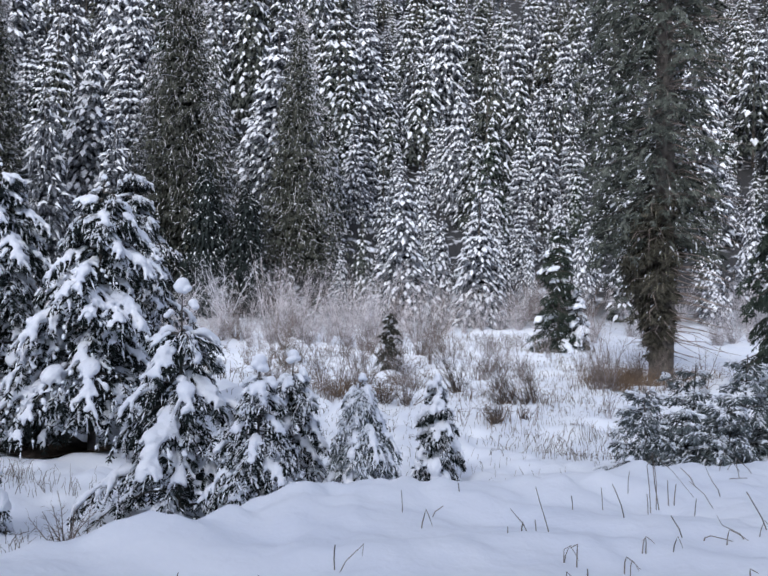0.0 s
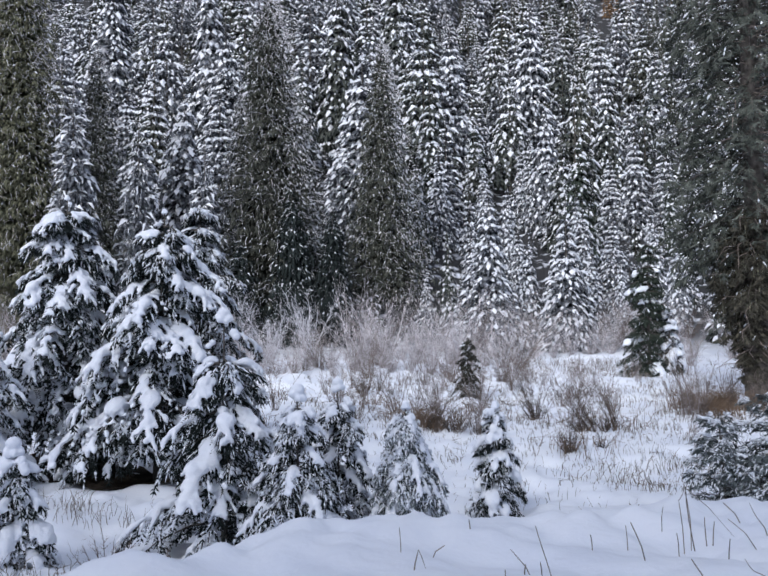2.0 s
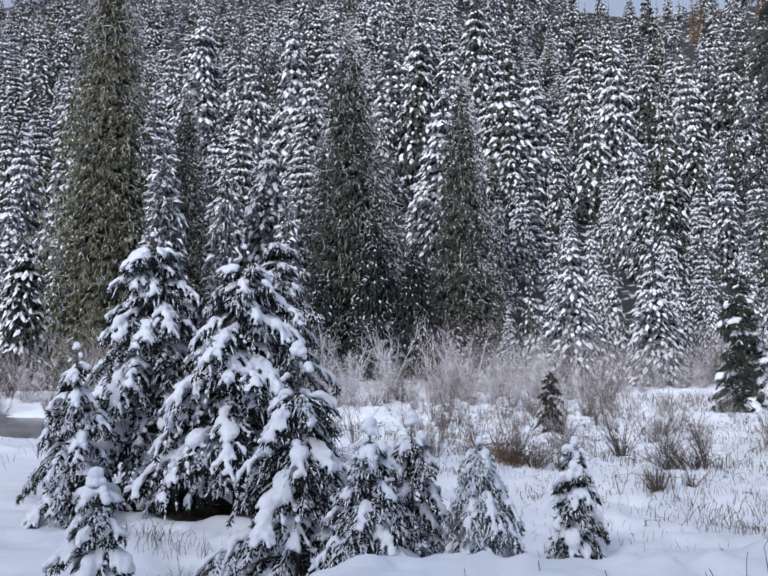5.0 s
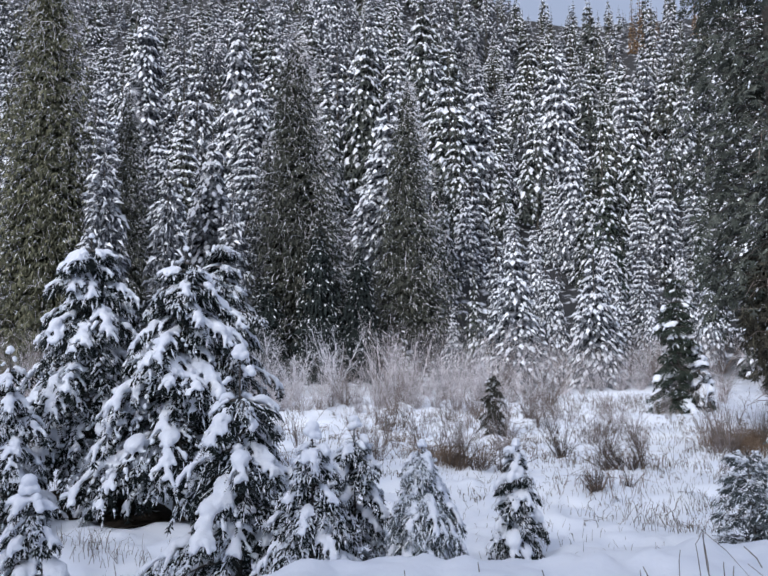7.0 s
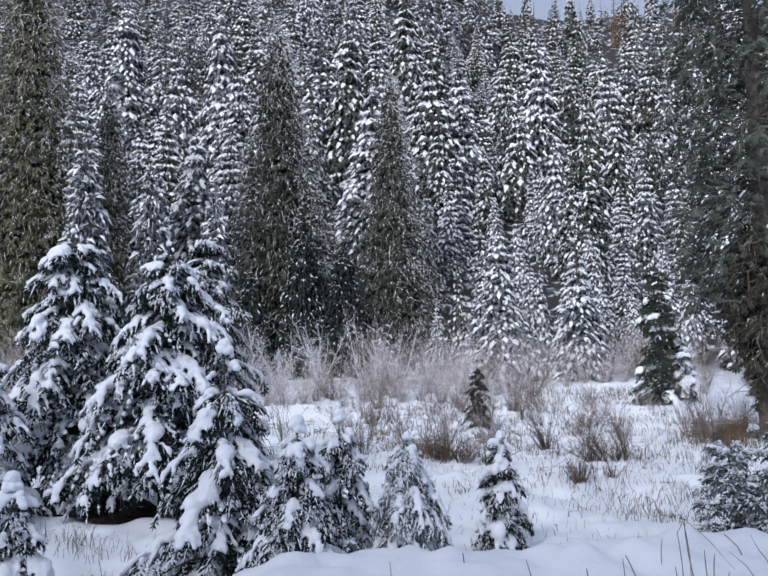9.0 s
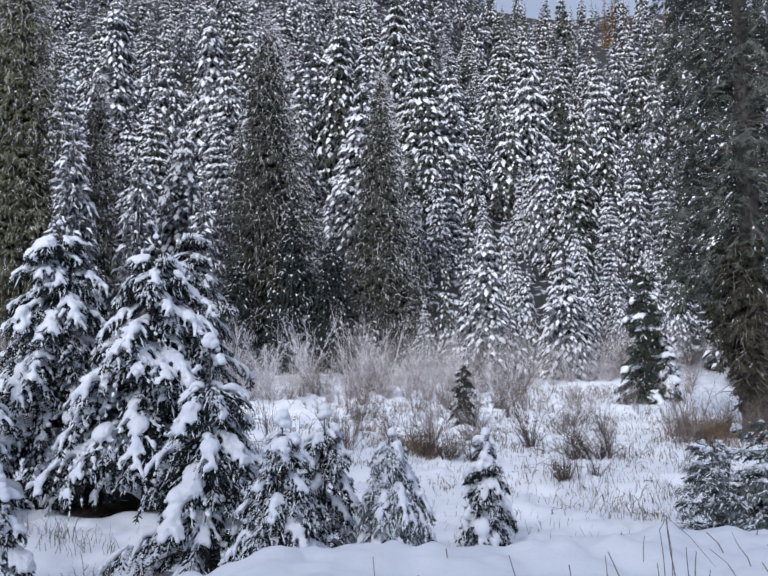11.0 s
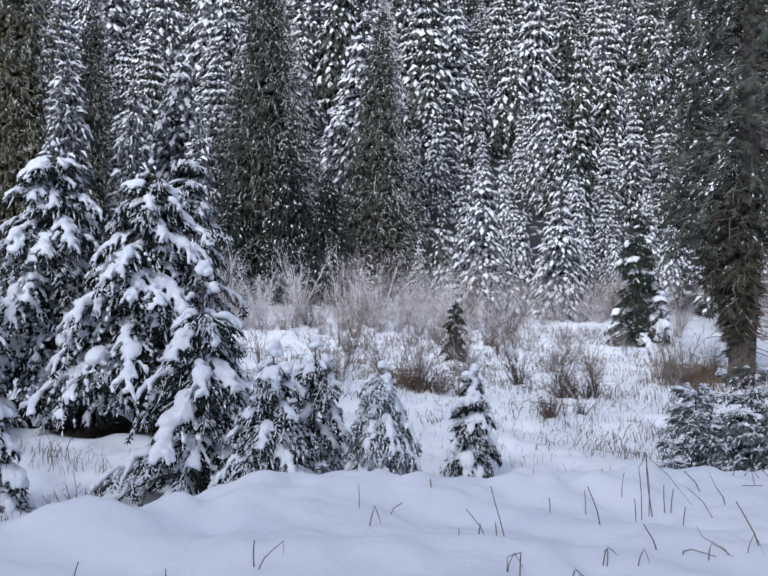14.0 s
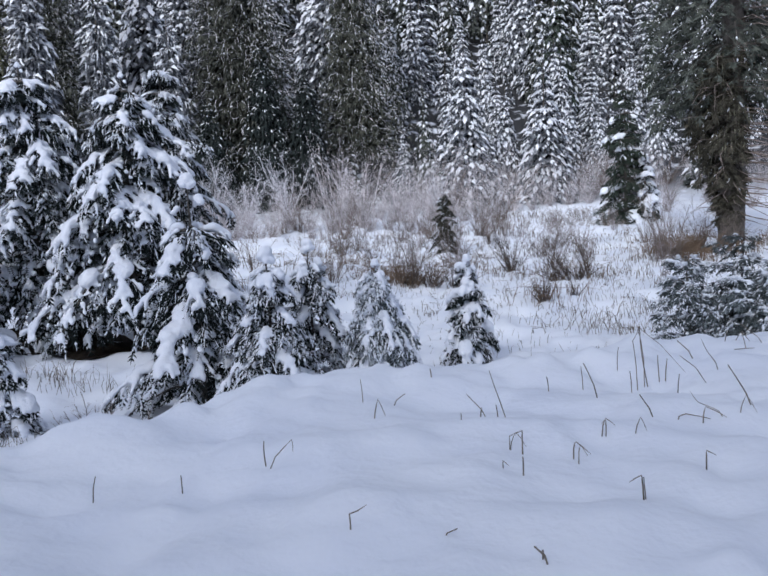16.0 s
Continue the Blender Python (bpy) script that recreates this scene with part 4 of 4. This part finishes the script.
young_spruce("fir_tree", 63, 12.0, 22.6, 9.5, 2.2, "dense green fir at the meadow margin", needles=NEEDLE_GREEN, whorls=20, per=8, pairs=4, sprigs=3, sprig_len=0.42, pillow=0.05, cover=0.03, fingers=0.03, droop=0.45, rise=0.1, cap=0, voxel=0.05, spread=0.7, utop=0.95, group="", category="fir")

# The big old spruce with its bare lichen-hung trunk: long boughs on its shaded side, thin ones on the other.
old = empty("old_spruce", 8.87, 26.4, 0.0)
rs = np.random.RandomState(70)


def old_boughs(n, h0, h1, reach, needles, name, label, droop, rise, sprig_len, open_side, snow_part, pairs=4, sprigs=3):
    """A stretch of the old tree's crown: reach(h, az) gives each bough's length."""
    h = rs.uniform(h0, h1, n)
    az = rs.uniform(0, 2 * np.pi, n)
    # Few boughs grow on the side towards the road.
    az = az[rs.rand(n) > np.maximum(open_side * np.clip(-np.sin(az), 0, 1), 0.5 * (np.cos(az) > 0.15))]
    h = h[:len(az)]
    n = len(h)
    L = reach(h, az) * rs.uniform(0.6, 1.15, n)
    P, D, G, S, I, along, heading = limbs_of(rs, np.stack([0 * h, 0 * h, h], 1), az, L, rise * rs.uniform(0.3, 1.5, n), droop * rs.uniform(0.7, 1.4, n), pairs, sag=0.7)
    m = len(P)
    Q, E, Z = [], [], []
    for t in np.linspace(0.05, 0.9, sprigs):
        tt = np.clip(t + rs.uniform(-0.15, 0.15, m), 0, 1)
        Q.append(on_shoot(P, D, G, tt, 0.6))
        E.append(unit_rows(D + rs.uniform(-0.7, 0.7, (m, 3)) + np.array([0, 0, -0.4])))
        Z.append(sprig_len * rs.uniform(0.6, 1.3, m))
    Q, E, Z = np.concatenate(Q), np.concatenate(E), np.concatenate(Z)[:, None]
    side, top = axes_of(E)
    fuzzy = rs.rand(len(Q)) < 0.5
    leaf = joined([stamp(unit, Q[k], E[k] * Z[k], side[k] * Z[k], top[k] * Z[k]) for unit, k in ((SPRIG, fuzzy), (FAN, ~fuzzy))])
    part(name, tri_mesh(name, *leaf, needles), old, label)
    k = np.flatnonzero(rs.rand(m) < snow_part * (0.4 + 1.4 * np.clip(np.cos(az[I]), 0, 1)))
    k = np.concatenate([k, k])
    t = rs.uniform(0.1, 0.9, len(k))
    r = (sprig_len * rs.uniform(0.2, 0.55, len(k)))[:, None]
    d = unit_rows(D[k] + np.stack([0 * t, 0 * t, -0.7 * t], 1))
    sd, tp = axes_of(d)
    ids = np.arange(n)
    wood = [tubes(along(ids, np.full(n, a)), along(ids, np.full(n, b)), 0.028 * (1.2 - a), 0.028 * (1.2 - b)) for a, b in ((0, 0.35), (0.35, 0.7), (0.7, 0.98))]
    return stamp(PAD, on_shoot(P[k], D[k], G[k], t, 0.6) + tp * r * 0.1, d * r, sd * r * 0.4, tp * r * 0.3), joined(wood), Q


flakes, wood, tips = zip(
    old_boughs(440, 4.6, 27.0, lambda h, az: np.where(np.cos(az) < 0.1, 2.7, 1.75) * np.clip((27.6 - h) / 9, 0.1, 1), NEEDLE_OLD, "crown", "grey-green drooping crown", 0.35, 0.1, 0.42, 0.35, 0.3),
    old_boughs(240, 0.9, 6.2, lambda h, az: np.where(np.cos(az) < 0.2, 1.2, 0.65) * np.clip(h / 3.4, 0.4, 1), NEEDLE_BROWN, "lower_crown", "brownish drooping lower boughs", 0.6, 0.1, 0.34, 0.5, 0.25))
part("snow", tri_mesh("snow", *joined(flakes), SNOW_FAR, smooth=True), old, "scattered snow on the boughs")["kind"] = "stuff"
part("bough_wood", tri_mesh("bough_wood", *joined(wood), BARK), old, "grey limbs of the crown")["kind"] = "stuff"
part("trunk", tri_mesh("trunk", *chain([(0.05 * np.sin(k), 0.05 * k / 9, -0.3 + 2.9 * k) for k in range(10)], [0.40 - 0.036 * k for k in range(10)], 14), BARK, smooth=True), old, "grey-brown bark hung with lichen")
n = 200
az, hh = rs.uniform(-2.7, 0.6, n), rs.uniform(0.8, 13, n)
a = np.stack([0.2 * np.cos(az), 0.2 * np.sin(az), hh], 1)
ln = rs.uniform(0.8, 2.8, n)[:, None]
b = a + np.stack([np.cos(az), np.sin(az), rs.uniform(-0.3, 0.1, n)], 1) * ln * 0.6
c = b + np.stack([np.cos(az + 0.3), np.sin(az + 0.3), rs.uniform(-0.6, -0.1, n)], 1) * ln * 0.4
part("dead_wood", tri_mesh("dead_wood", *joined([tubes(a, b, 0.022, 0.013), tubes(b, c, 0.013, 0.004)]), TWIG), old, "bare dead lower limbs")["kind"] = "stuff"
# Lichen hangs from the lower boughs, thickest some metres up.
low = tips[1]
a = low[rs.rand(len(low)) < 0.3 * np.exp(-((low[:, 2] - 4.2) / 1.8) ** 2)]
n = len(a)
b = a + np.stack([rs.uniform(-0.06, 0.06, n), rs.uniform(-0.06, 0.06, n), -rs.uniform(0.12, 0.5, n)], 1)
part("lichen", tri_mesh("lichen", *spikes(a, b, 0.02), LICHEN), old, "pale hanging lichen")["kind"] = "stuff"
tagged(old, "big old spruce with lichen-hung trunk over russet grass", "spruce")


# ---- shrubs, saplings and grass ----
def shrub(seed, H, R, stems=14, twigs=3, thick=0.012, subs=2):
    """Bare branching stems from one root."""
    rs = np.random.RandomState(seed)
    az = rs.uniform(0, 6.28, stems)
    lean = rs.uniform(0.05, 1.0, stems) * R / H
    d = np.stack([np.cos(az) * lean, np.sin(az) * lean, np.ones(stems)], 1)
    p = np.stack([np.cos(az), np.sin(az), 0 * az], 1) * 0.12 * R * rs.rand(stems, 1) + np.array([0, 0, -0.1])
    tall = rs.uniform(0.55, 1.05, (stems, 1)) * H
    out = []
    r = thick
    for k in range(4):
        d = d + rs.uniform(-0.24, 0.24, (stems, 3)) * np.array([1, 1, 0.3])
        nxt = p + d * tall * 0.25
        out.append(tubes(p, nxt, r, r * 0.72))
        if k > 0 or H > 1.5:
            for _ in range(twigs):
                s = rs.rand(stems, 1)
                q0 = p * (1 - s) + nxt * s
                td = unit_rows(d * 0.7 + rs.uniform(-1, 1, (stems, 3)) * np.array([0.9, 0.9, 0.5]))
                ln = tall * rs.uniform(0.10, 0.26, (stems, 1))
                q1 = q0 + td * ln
                out.append(spikes(q0, q1, r * 0.6))
                for _ in range(subs):
                    s2 = rs.rand(stems, 1)
                    a = q0 * (1 - s2) + q1 * s2
                    out.append(spikes(a, a + unit_rows(td + rs.uniform(-0.9, 0.9, (stems, 3))) * ln * rs.uniform(0.3, 0.7, (stems, 1)), r * 0.42))
        p, r = nxt, r * 0.72
    return joined(out)


def shrub_thing(seed, x, y, H, R, mat, label, group, **more):
    ob = new("shrub", tri_mesh("shrub", *shrub(seed, H, R, **more), mat))
    ob.matrix_basis = pose(x, y, float(height(x, y)) - 0.03)
    return tagged(ob, label, "shrub", group)


rs = np.random.RandomState(80)
willows = [shrub_thing(800 + k, 0, 45, 2.6, 1.5, (FROST_TWIG, FROST_TWIG, TWIG, FROST_TWIG, FROST_TWIG)[k], "frosted pale willow thicket along the meadow edge", "edge willows", stems=22, twigs=5, thick=0.013, subs=2) for k in range(5)]
spots = [(x, 38 + 6 * rs.rand() + (2.5 if x > -4 else 0)) for x in np.arange(-19, 2, 0.95)] + [(x, 56 + 3 * rs.rand()) for x in np.arange(0, 26, 1.5)]
spots += [(x, 36.5 + 2.5 * rs.rand()) for x in np.arange(-16, -1, 0.9)] + [(x, 53 + 4 * rs.rand()) for x in np.arange(-3, 13, 1.0)]
spots += [(x, 32 + 9 * rs.rand()) for x in np.arange(-34, -15, 0.8)]
spots += [(x, 50 + 5 * rs.rand()) for x in np.arange(-8, 10, 1.2)] + [(x, 47 + 4 * rs.rand()) for x in np.arange(-46, -18, 1.8)] + [(x, 42 + 9 * rs.rand()) for x in np.arange(11, 27, 1.2)]
for x, y in spots:
    c = copy_thing(willows[rs.randint(5)], pose(x, y, float(height(x, y)) - 0.05, 0, 0, rs.uniform(0, 360)))
    s = rs.uniform(0.7, 1.4) * (0.75 if y < 39 and x < -1 else 1.2 if x < 3 and y < 50 else 1.0)
    c.scale = (s, s, s * rs.uniform(0.8, 1.1))
for o in willows:
    scene.collection.objects.unlink(o)
for seed, x, y, H, R in ((1, -14.6, 46, 4.4, 1.3), (2, -10.2, 46, 4.8, 1.1), (3, -16.5, 44, 3.9, 1.3), (4, -7, 47, 3.6, 1.5), (5, -1.8, 46, 2.9, 1.6), (6, 1.5, 50, 3.0, 1.6), (7, -11.7, 43, 3.4, 1.3)):
    shrub_thing(840 + seed, x, y, H, R, HOAR, "tall white-frosted alder at the wood's edge", "frosted alders", stems=11, twigs=8, thick=0.034, subs=3)
MEADOW = "bare brown shrub poking through the meadow snow"
DARK = "dense dark shrub leaning over the meadow snow"
for seed, x, y, H, R, st in ((1, -0.55, 19.6, 1.8, 0.5, 12), (5, -1.9, 22.5, 1.5, 1.1, 12), (6, -3.2, 21.0, 1.2, 1.1, 9), (7, 0.3, 23.5, 1.8, 0.9, 12)):
    shrub_thing(860 + seed, x, y, H, R, TWIG, MEADOW, "meadow shrubs", stems=st, twigs=5, thick=0.012)
# Clumps whose stems lie over to one side: base, height, spread, stems and lean.
for seed, x, y, H, R, st, lean in ((31, -0.6, 19.4, 0.75, 0.8, 30, 0.1), (32, -0.1, 19.2, 0.6, 0.7, 26, 0.2), (33, 1.85, 22.3, 1.9, 0.6, 10, -0.45), (34, 1.95, 22.2, 1.7, 0.4, 8, 0.15), (35, 3.2, 19.5, 1.25, 0.45, 12, -0.5), (36, 2.9, 19.6, 0.5, 0.5, 26, -0.3),
                                   (37, 3.65, 19.3, 1.15, 0.35, 8, -0.15), (38, 3.45, 19.3, 0.4, 0.5, 22, 0.0), (39, 2.4, 16.4, 0.55, 0.4, 26, -0.1), (40, 3.05, 16.8, 0.4, 0.3, 12, 0.1), (41, -3.6, 26.5, 0.9, 0.7, 16, -0.2), (42, 3.4, 28.0, 0.8, 1.0, 26, 0.0), (43, 0.5, 18.6, 0.5, 0.6, 16, 0.1)):
    ob = shrub_thing(860 + seed, x, y, H, R, DARK_TWIG, DARK, "meadow shrubs", stems=st, twigs=6, thick=0.013)
    ob.data.transform(Matrix(((1, 0, lean, 0), (0, 1, 0, 0), (0, 0, 1, 0), (0, 0, 0, 1))))
for seed, x, y, H, R, st in ((9, 6.0, 22.4, 2.2, 0.7, 12), (10, -4.6, 30, 1.7, 0.9, 10), (11, -2.0, 31.5, 1.9, 0.8, 12), (12, 1.0, 30.5, 2.1, 1.0, 14), (13, 0.2, 27.4, 1.8, 0.7, 10), (14, 3.2, 27.5, 0.9, 0.9, 14),
                            (15, -2.75, 7.5, 0.5, 0.4, 9), (16, -2.45, 7.7, 0.4, 0.35, 8), (17, -3.1, 7.9, 0.55, 0.4, 8)):
    shrub_thing(860 + seed, x, y, H, R, TWIG, MEADOW, "meadow shrubs", stems=st, twigs=5, thick=0.012)
for seed, x, y, H, R, st in ((18, 6.5, 23.3, 1.7, 0.7, 16), (19, 7.4, 23.9, 1.5, 0.8, 18), (20, 5.9, 23.0, 1.1, 0.7, 14), (21, 8.3, 24.4, 1.4, 0.8, 16), (22, 0.7, 21.4, 1.0, 0.9, 18), (23, 3.0, 22.0, 0.9, 0.8, 16), (24, -2.6, 19.6, 0.9, 0.8, 16)):
    shrub_thing(860 + seed, x, y, H, R, TWIG, MEADOW, "meadow shrubs", stems=st, twigs=5, thick=0.012)
more = np.random.RandomState(95)
for k in range(40):
    x, y = more.uniform(-9, 7.5), more.uniform(17.5, 39)
    if abs(x - 2.6) < 1.6 and y < 26:
        continue
    shrub_thing(900 + k, x, y, more.uniform(0.5, 1.6), more.uniform(0.4, 0.9), (TWIG, TWIG, FROST_TWIG)[k % 3], MEADOW, "meadow shrubs", stems=int(more.randint(6, 15)), twigs=3, thick=0.011)
for k in range(24):
    x, y = more.uniform(-3.5, 4.5), more.uniform(24, 37)
    shrub_thing(1000 + k, x, y, more.uniform(0.6, 1.5), more.uniform(0.5, 1.0), (TWIG, FROST_TWIG)[k % 2], MEADOW, "meadow shrubs", stems=int(more.randint(10, 18)), twigs=3, thick=0.011)
shrub_thing(890, 9.1, 22.8, 2.0, 0.15, TWIG, "thin leafless sapling beside the old spruce", "saplings", stems=3, thick=0.018)


def blades(P, rs, H, r=0.004, bend=0.5):
    n = len(P)
    d = np.stack([rs.normal(0, 0.25, n), rs.normal(0, 0.25, n), np.ones(n)], 1)
    h = H * rs.uniform(0.5, 1.2, (n, 1))
    q = P + d * h * 0.55
    d2 = d + np.stack([rs.normal(0, bend, n), rs.normal(0, bend, n), -rs.uniform(0, bend * 1.6, n)], 1)
    return joined([tubes(P, q, r, r * 0.8), tubes(q, q + d2 * h * 0.45, r * 0.8, r * 0.3)])


def patch(rs, n, x0, x1, y0, y1, clump=0.0):
    x, y = rs.uniform(x0, x1, n), rs.uniform(y0, y1, n)
    if clump:
        keep = wave(x * 1.3 + 11, y * 1.1) > clump
        x, y = x[keep], y[keep]
    return np.stack([x, y, height(x, y) - 0.03], 1)


rs = np.random.RandomState(90)
tufts = [blades(patch(rs, 260, 2.6, 5.2, 13.2, 17.0, 0.08), rs, 0.27, 0.005, 0.25), blades(patch(rs, 260, -5.6, -3.2, 9.9, 11.2, 0.05), rs, 0.3),
         blades(patch(rs, 1000, -4, 6, 12.5, 20, 0.17), rs, 0.28, 0.006), blades(patch(rs, 1300, -10, 9, 19, 36, 0.16), rs, 0.5, 0.009), blades(patch(rs, 700, 1.5, 9, 36, 48, 0.0), rs, 0.5, 0.009),
         blades(patch(rs, 500, -19, -8, 14, 24, 0.05), rs, 0.4, 0.006), blades(patch(rs, 3200, -5, 8, 13, 27, 0.1), rs, 0.16, 0.007, 0.9), blades(patch(rs, 2600, -9, 9, 22, 40, 0.08), rs, 0.3, 0.011, 1.0), blades(patch(rs, 1300, -4, 6.5, 10.5, 21, 0.0), rs, 0.17, 0.004, 0.35), blades(patch(rs, 1500, -4, 8, 19, 30, 0.0), rs, 0.2, 0.007, 0.4), blades(patch(rs, 170, -4.7, -3.3, 6.9, 7.9), rs, 0.32, 0.004)]
tagged(new("meadow_grass", tri_mesh("meadow_grass", *joined(tufts), STRAW)), "sparse dead straw-coloured grass stems sticking out of the snow", "grass", kind="stuff")
x, y = np.append(rs.normal(7.2, 0.6, 1400), rs.normal(9.3, 0.9, 450)), np.append(rs.normal(24.3, 1.1, 1400), rs.normal(26.3, 1.0, 450))
for ax, ay, n in ((-0.9, 19.8, 380), (0.4, 20.6, 160), (-3.0, 24.0, 120), (1.7, 20.2, 60), (-5.2, 18.5, 120), (3.4, 19.9, 80), (2.4, 16.6, 60)):
    x, y = np.append(x, rs.normal(ax, 0.45, n)), np.append(y, rs.normal(ay, 0.4, n))
keep = wave(x * 1.6, y * 1.6) > -0.12
P = np.stack([x, y, height(x, y) - 0.05], 1)[keep]
tagged(new("russet_grass", tri_mesh("russet_grass", *blades(P, rs, 0.62, 0.006, 0.9), RUST_GRASS)), "matted russet grass round the old spruce and meadow shrubs", "grass", kind="stuff")


# Bent stems on the bank: foot, height and lean of the stem, then of its broken tip.
def stem(x, y, h, lean, tx=0.0, tz=0.0):
    rs = np.random.RandomState(int(abs(x * 1000 + y * 7000)) % 99991)
    r = rs.uniform(0.0024, 0.0042)
    z = float(height(x, y))
    sway = rs.uniform(-0.12, 0.12, 3) * max(h, abs(lean))
    pts = [(x - lean * 0.1, y, z - 0.06), (x + lean * 0.3 + sway[0] * 0.4, y + sway[1], z + h * 0.36), (x + lean * 0.68 + sway[0] * 0.3, y + sway[1] * 1.3, z + h * 0.72), (x + lean, y + sway[1] * 1.2, z + h)]
    rad = [r, r * 0.95, r * 0.85, r * 0.75]
    if tx or tz:
        pts += [(x + lean + tx * 0.5, y + sway[2], z + h + tz * 0.42), (x + lean + tx, y + sway[2] * 1.5, z + h + tz)]
        rad += [r * 0.65, r * 0.35]
    ob = new("grass_stem", tri_mesh("grass_stem", *chain(pts, rad, 5), STRAW, smooth=True))
    return tagged(ob, "dry bent grass stem sticking out of the bank snow", "grass stem", "bank stems")


for x, y, h, lean, *tip in ((0.52, 4.55, 0.14, -0.01), (0.63, 4.22, 0.12, 0.03, 0.04, -0.1), (0.7, 4.55, 0.06, 0.08), (0.18, 3.58, 0.12, 0), (0.2, 3.55, 0.14, 0.13, -0.01, -0.08), (0.15, 3.72, 0.03, 0.13), (1.28, 4.24, 0.14, -0.12), (1.23, 4.25, 0.05, 0.01), (1.38, 4.1, 0.27, -0.09), (1.33, 4.31, 0.06, -0.01), (1.39, 4.1, 0, 0.07), (1.13, 4.09, 0.05, 0), (1.91, 4.5, 0.21, -0.08)):
    stem(x, y, h, lean, *tip)
for x, y, h, lean, *tip in ((1.87, 4.92, 0.1, -0.01), (1.38, 3.71, 0.08, 0.03, 0.05, -0.08), (1.38, 3.71, 0.06, 0, 0.04, 0.02), (1.44, 3.67, 0.1, -0, -0.04, -0.02), (1.68, 3.64, 0.05, 0.01, 0.07, -0.06), (1.7, 3.6, 0.05, 0.01, 0.03, -0.05), (1.85, 3.92, 0.06, 0.02, 0.05, -0.04), (1.87, 3.92, 0.05, 0, -0.02, -0.02), (1.34, 3.44, 0.03, 0, 0.03, -0.03), (1.43, 3.38, 0.07, -0), (1.91, 3.12, 0.09, -0.01, -0.05, -0.03), (1.92, 3.12, 0.08, -0.01), (2.24, 3.44, 0.05, 0, 0.04, -0.02)):
    stem(x, y, h, lean, *tip)
for x, y, h, lean, *tip in ((2.01, 3.9, 0.07, 0.03, 0.03, -0.07), (2.16, 4.17, 0.12, -0.08), (2.22, 5.02, 0.26, -0.02, 0.04, 0.09), (2.29, 5.07, 0.33, -0.04), (2.27, 5.07, 0.34, -0.04, 0.29, -0.3), (2.63, 5, 0.13, -0.15), (2.16, 4.87, 0.1, -0.01), (2.38, 5.14, 0.12, -0.01), (2.42, 5.14, 0.09, 0.01), (2.38, 4.62, 0.11, 0.01), (2.67, 5.43, 0.11, -0.11), (2.77, 5.21, 0.09, -0.06, -0.05, 0.1), (2.28, 4.2, 0.02, 0.05, 0.14, -0.03)):
    stem(x, y, h, lean, *tip)
for x, y, h, lean, *tip in ((2.53, 4.17, 0.07, -0.14, -0.05, 0.07), (2.41, 4.17, 0.08, 0.01, 0.11, -0.06), (2.6, 4.19, 0.1, 0.03, 0.06, -0.1), (2.7, 4.27, 0.24, -0.13), (2.94, 5.7, 0.1, 0.02), (3.04, 5.83, 0.09, 0.05, 0.12, -0.17), (3.25, 5.77, 0.17, -0.19), (2.92, 5.56, 0.01, 0.18), (3.07, 5.62, 0.14, -0.04), (0.75, 2.71, 0.07, 0, 0.07, 0.04), (0.5, 2.88, 0.02, 0.05), (1.1, 2.7, 0.03, 0.06), (1.48, 2.49, 0.05, -0.05)):
    stem(x, y, h, lean, *tip)
for x, y, h, lean, *tip in ((1.46, 2.52, 0.03, 0), (2.14, 5.29, 0.12, 0.01), (2.04, 5.58, 0.07, 0), (1.65, 4.83, 0.07, -0.01), (0.91, 5.01, 0.08, -0.01), (-0.57, 3.25, 0.09, 0.03), (-0.18, 3.37, 0.03, -0)):
    stem(x, y, h, lean, *tip)

# Creek seen past the grove.
cx, cy = np.meshgrid(np.linspace(-60, -11.5, 40), np.linspace(-5, 5, 8))
CV = np.stack([cx, 22.0 - 0.28 * cx + cy, np.full(cx.shape, -0.34)], -1).reshape(-1, 3)
q = (np.arange(7)[:, None] * 40 + np.arange(39)[None]).ravel()
tagged(new("water", tri_mesh("water", CV, np.stack([q, q + 1, q + 41, q + 40], 1), WATER, smooth=True)), "still grey creek water between snowy banks", "creek", kind="structure")
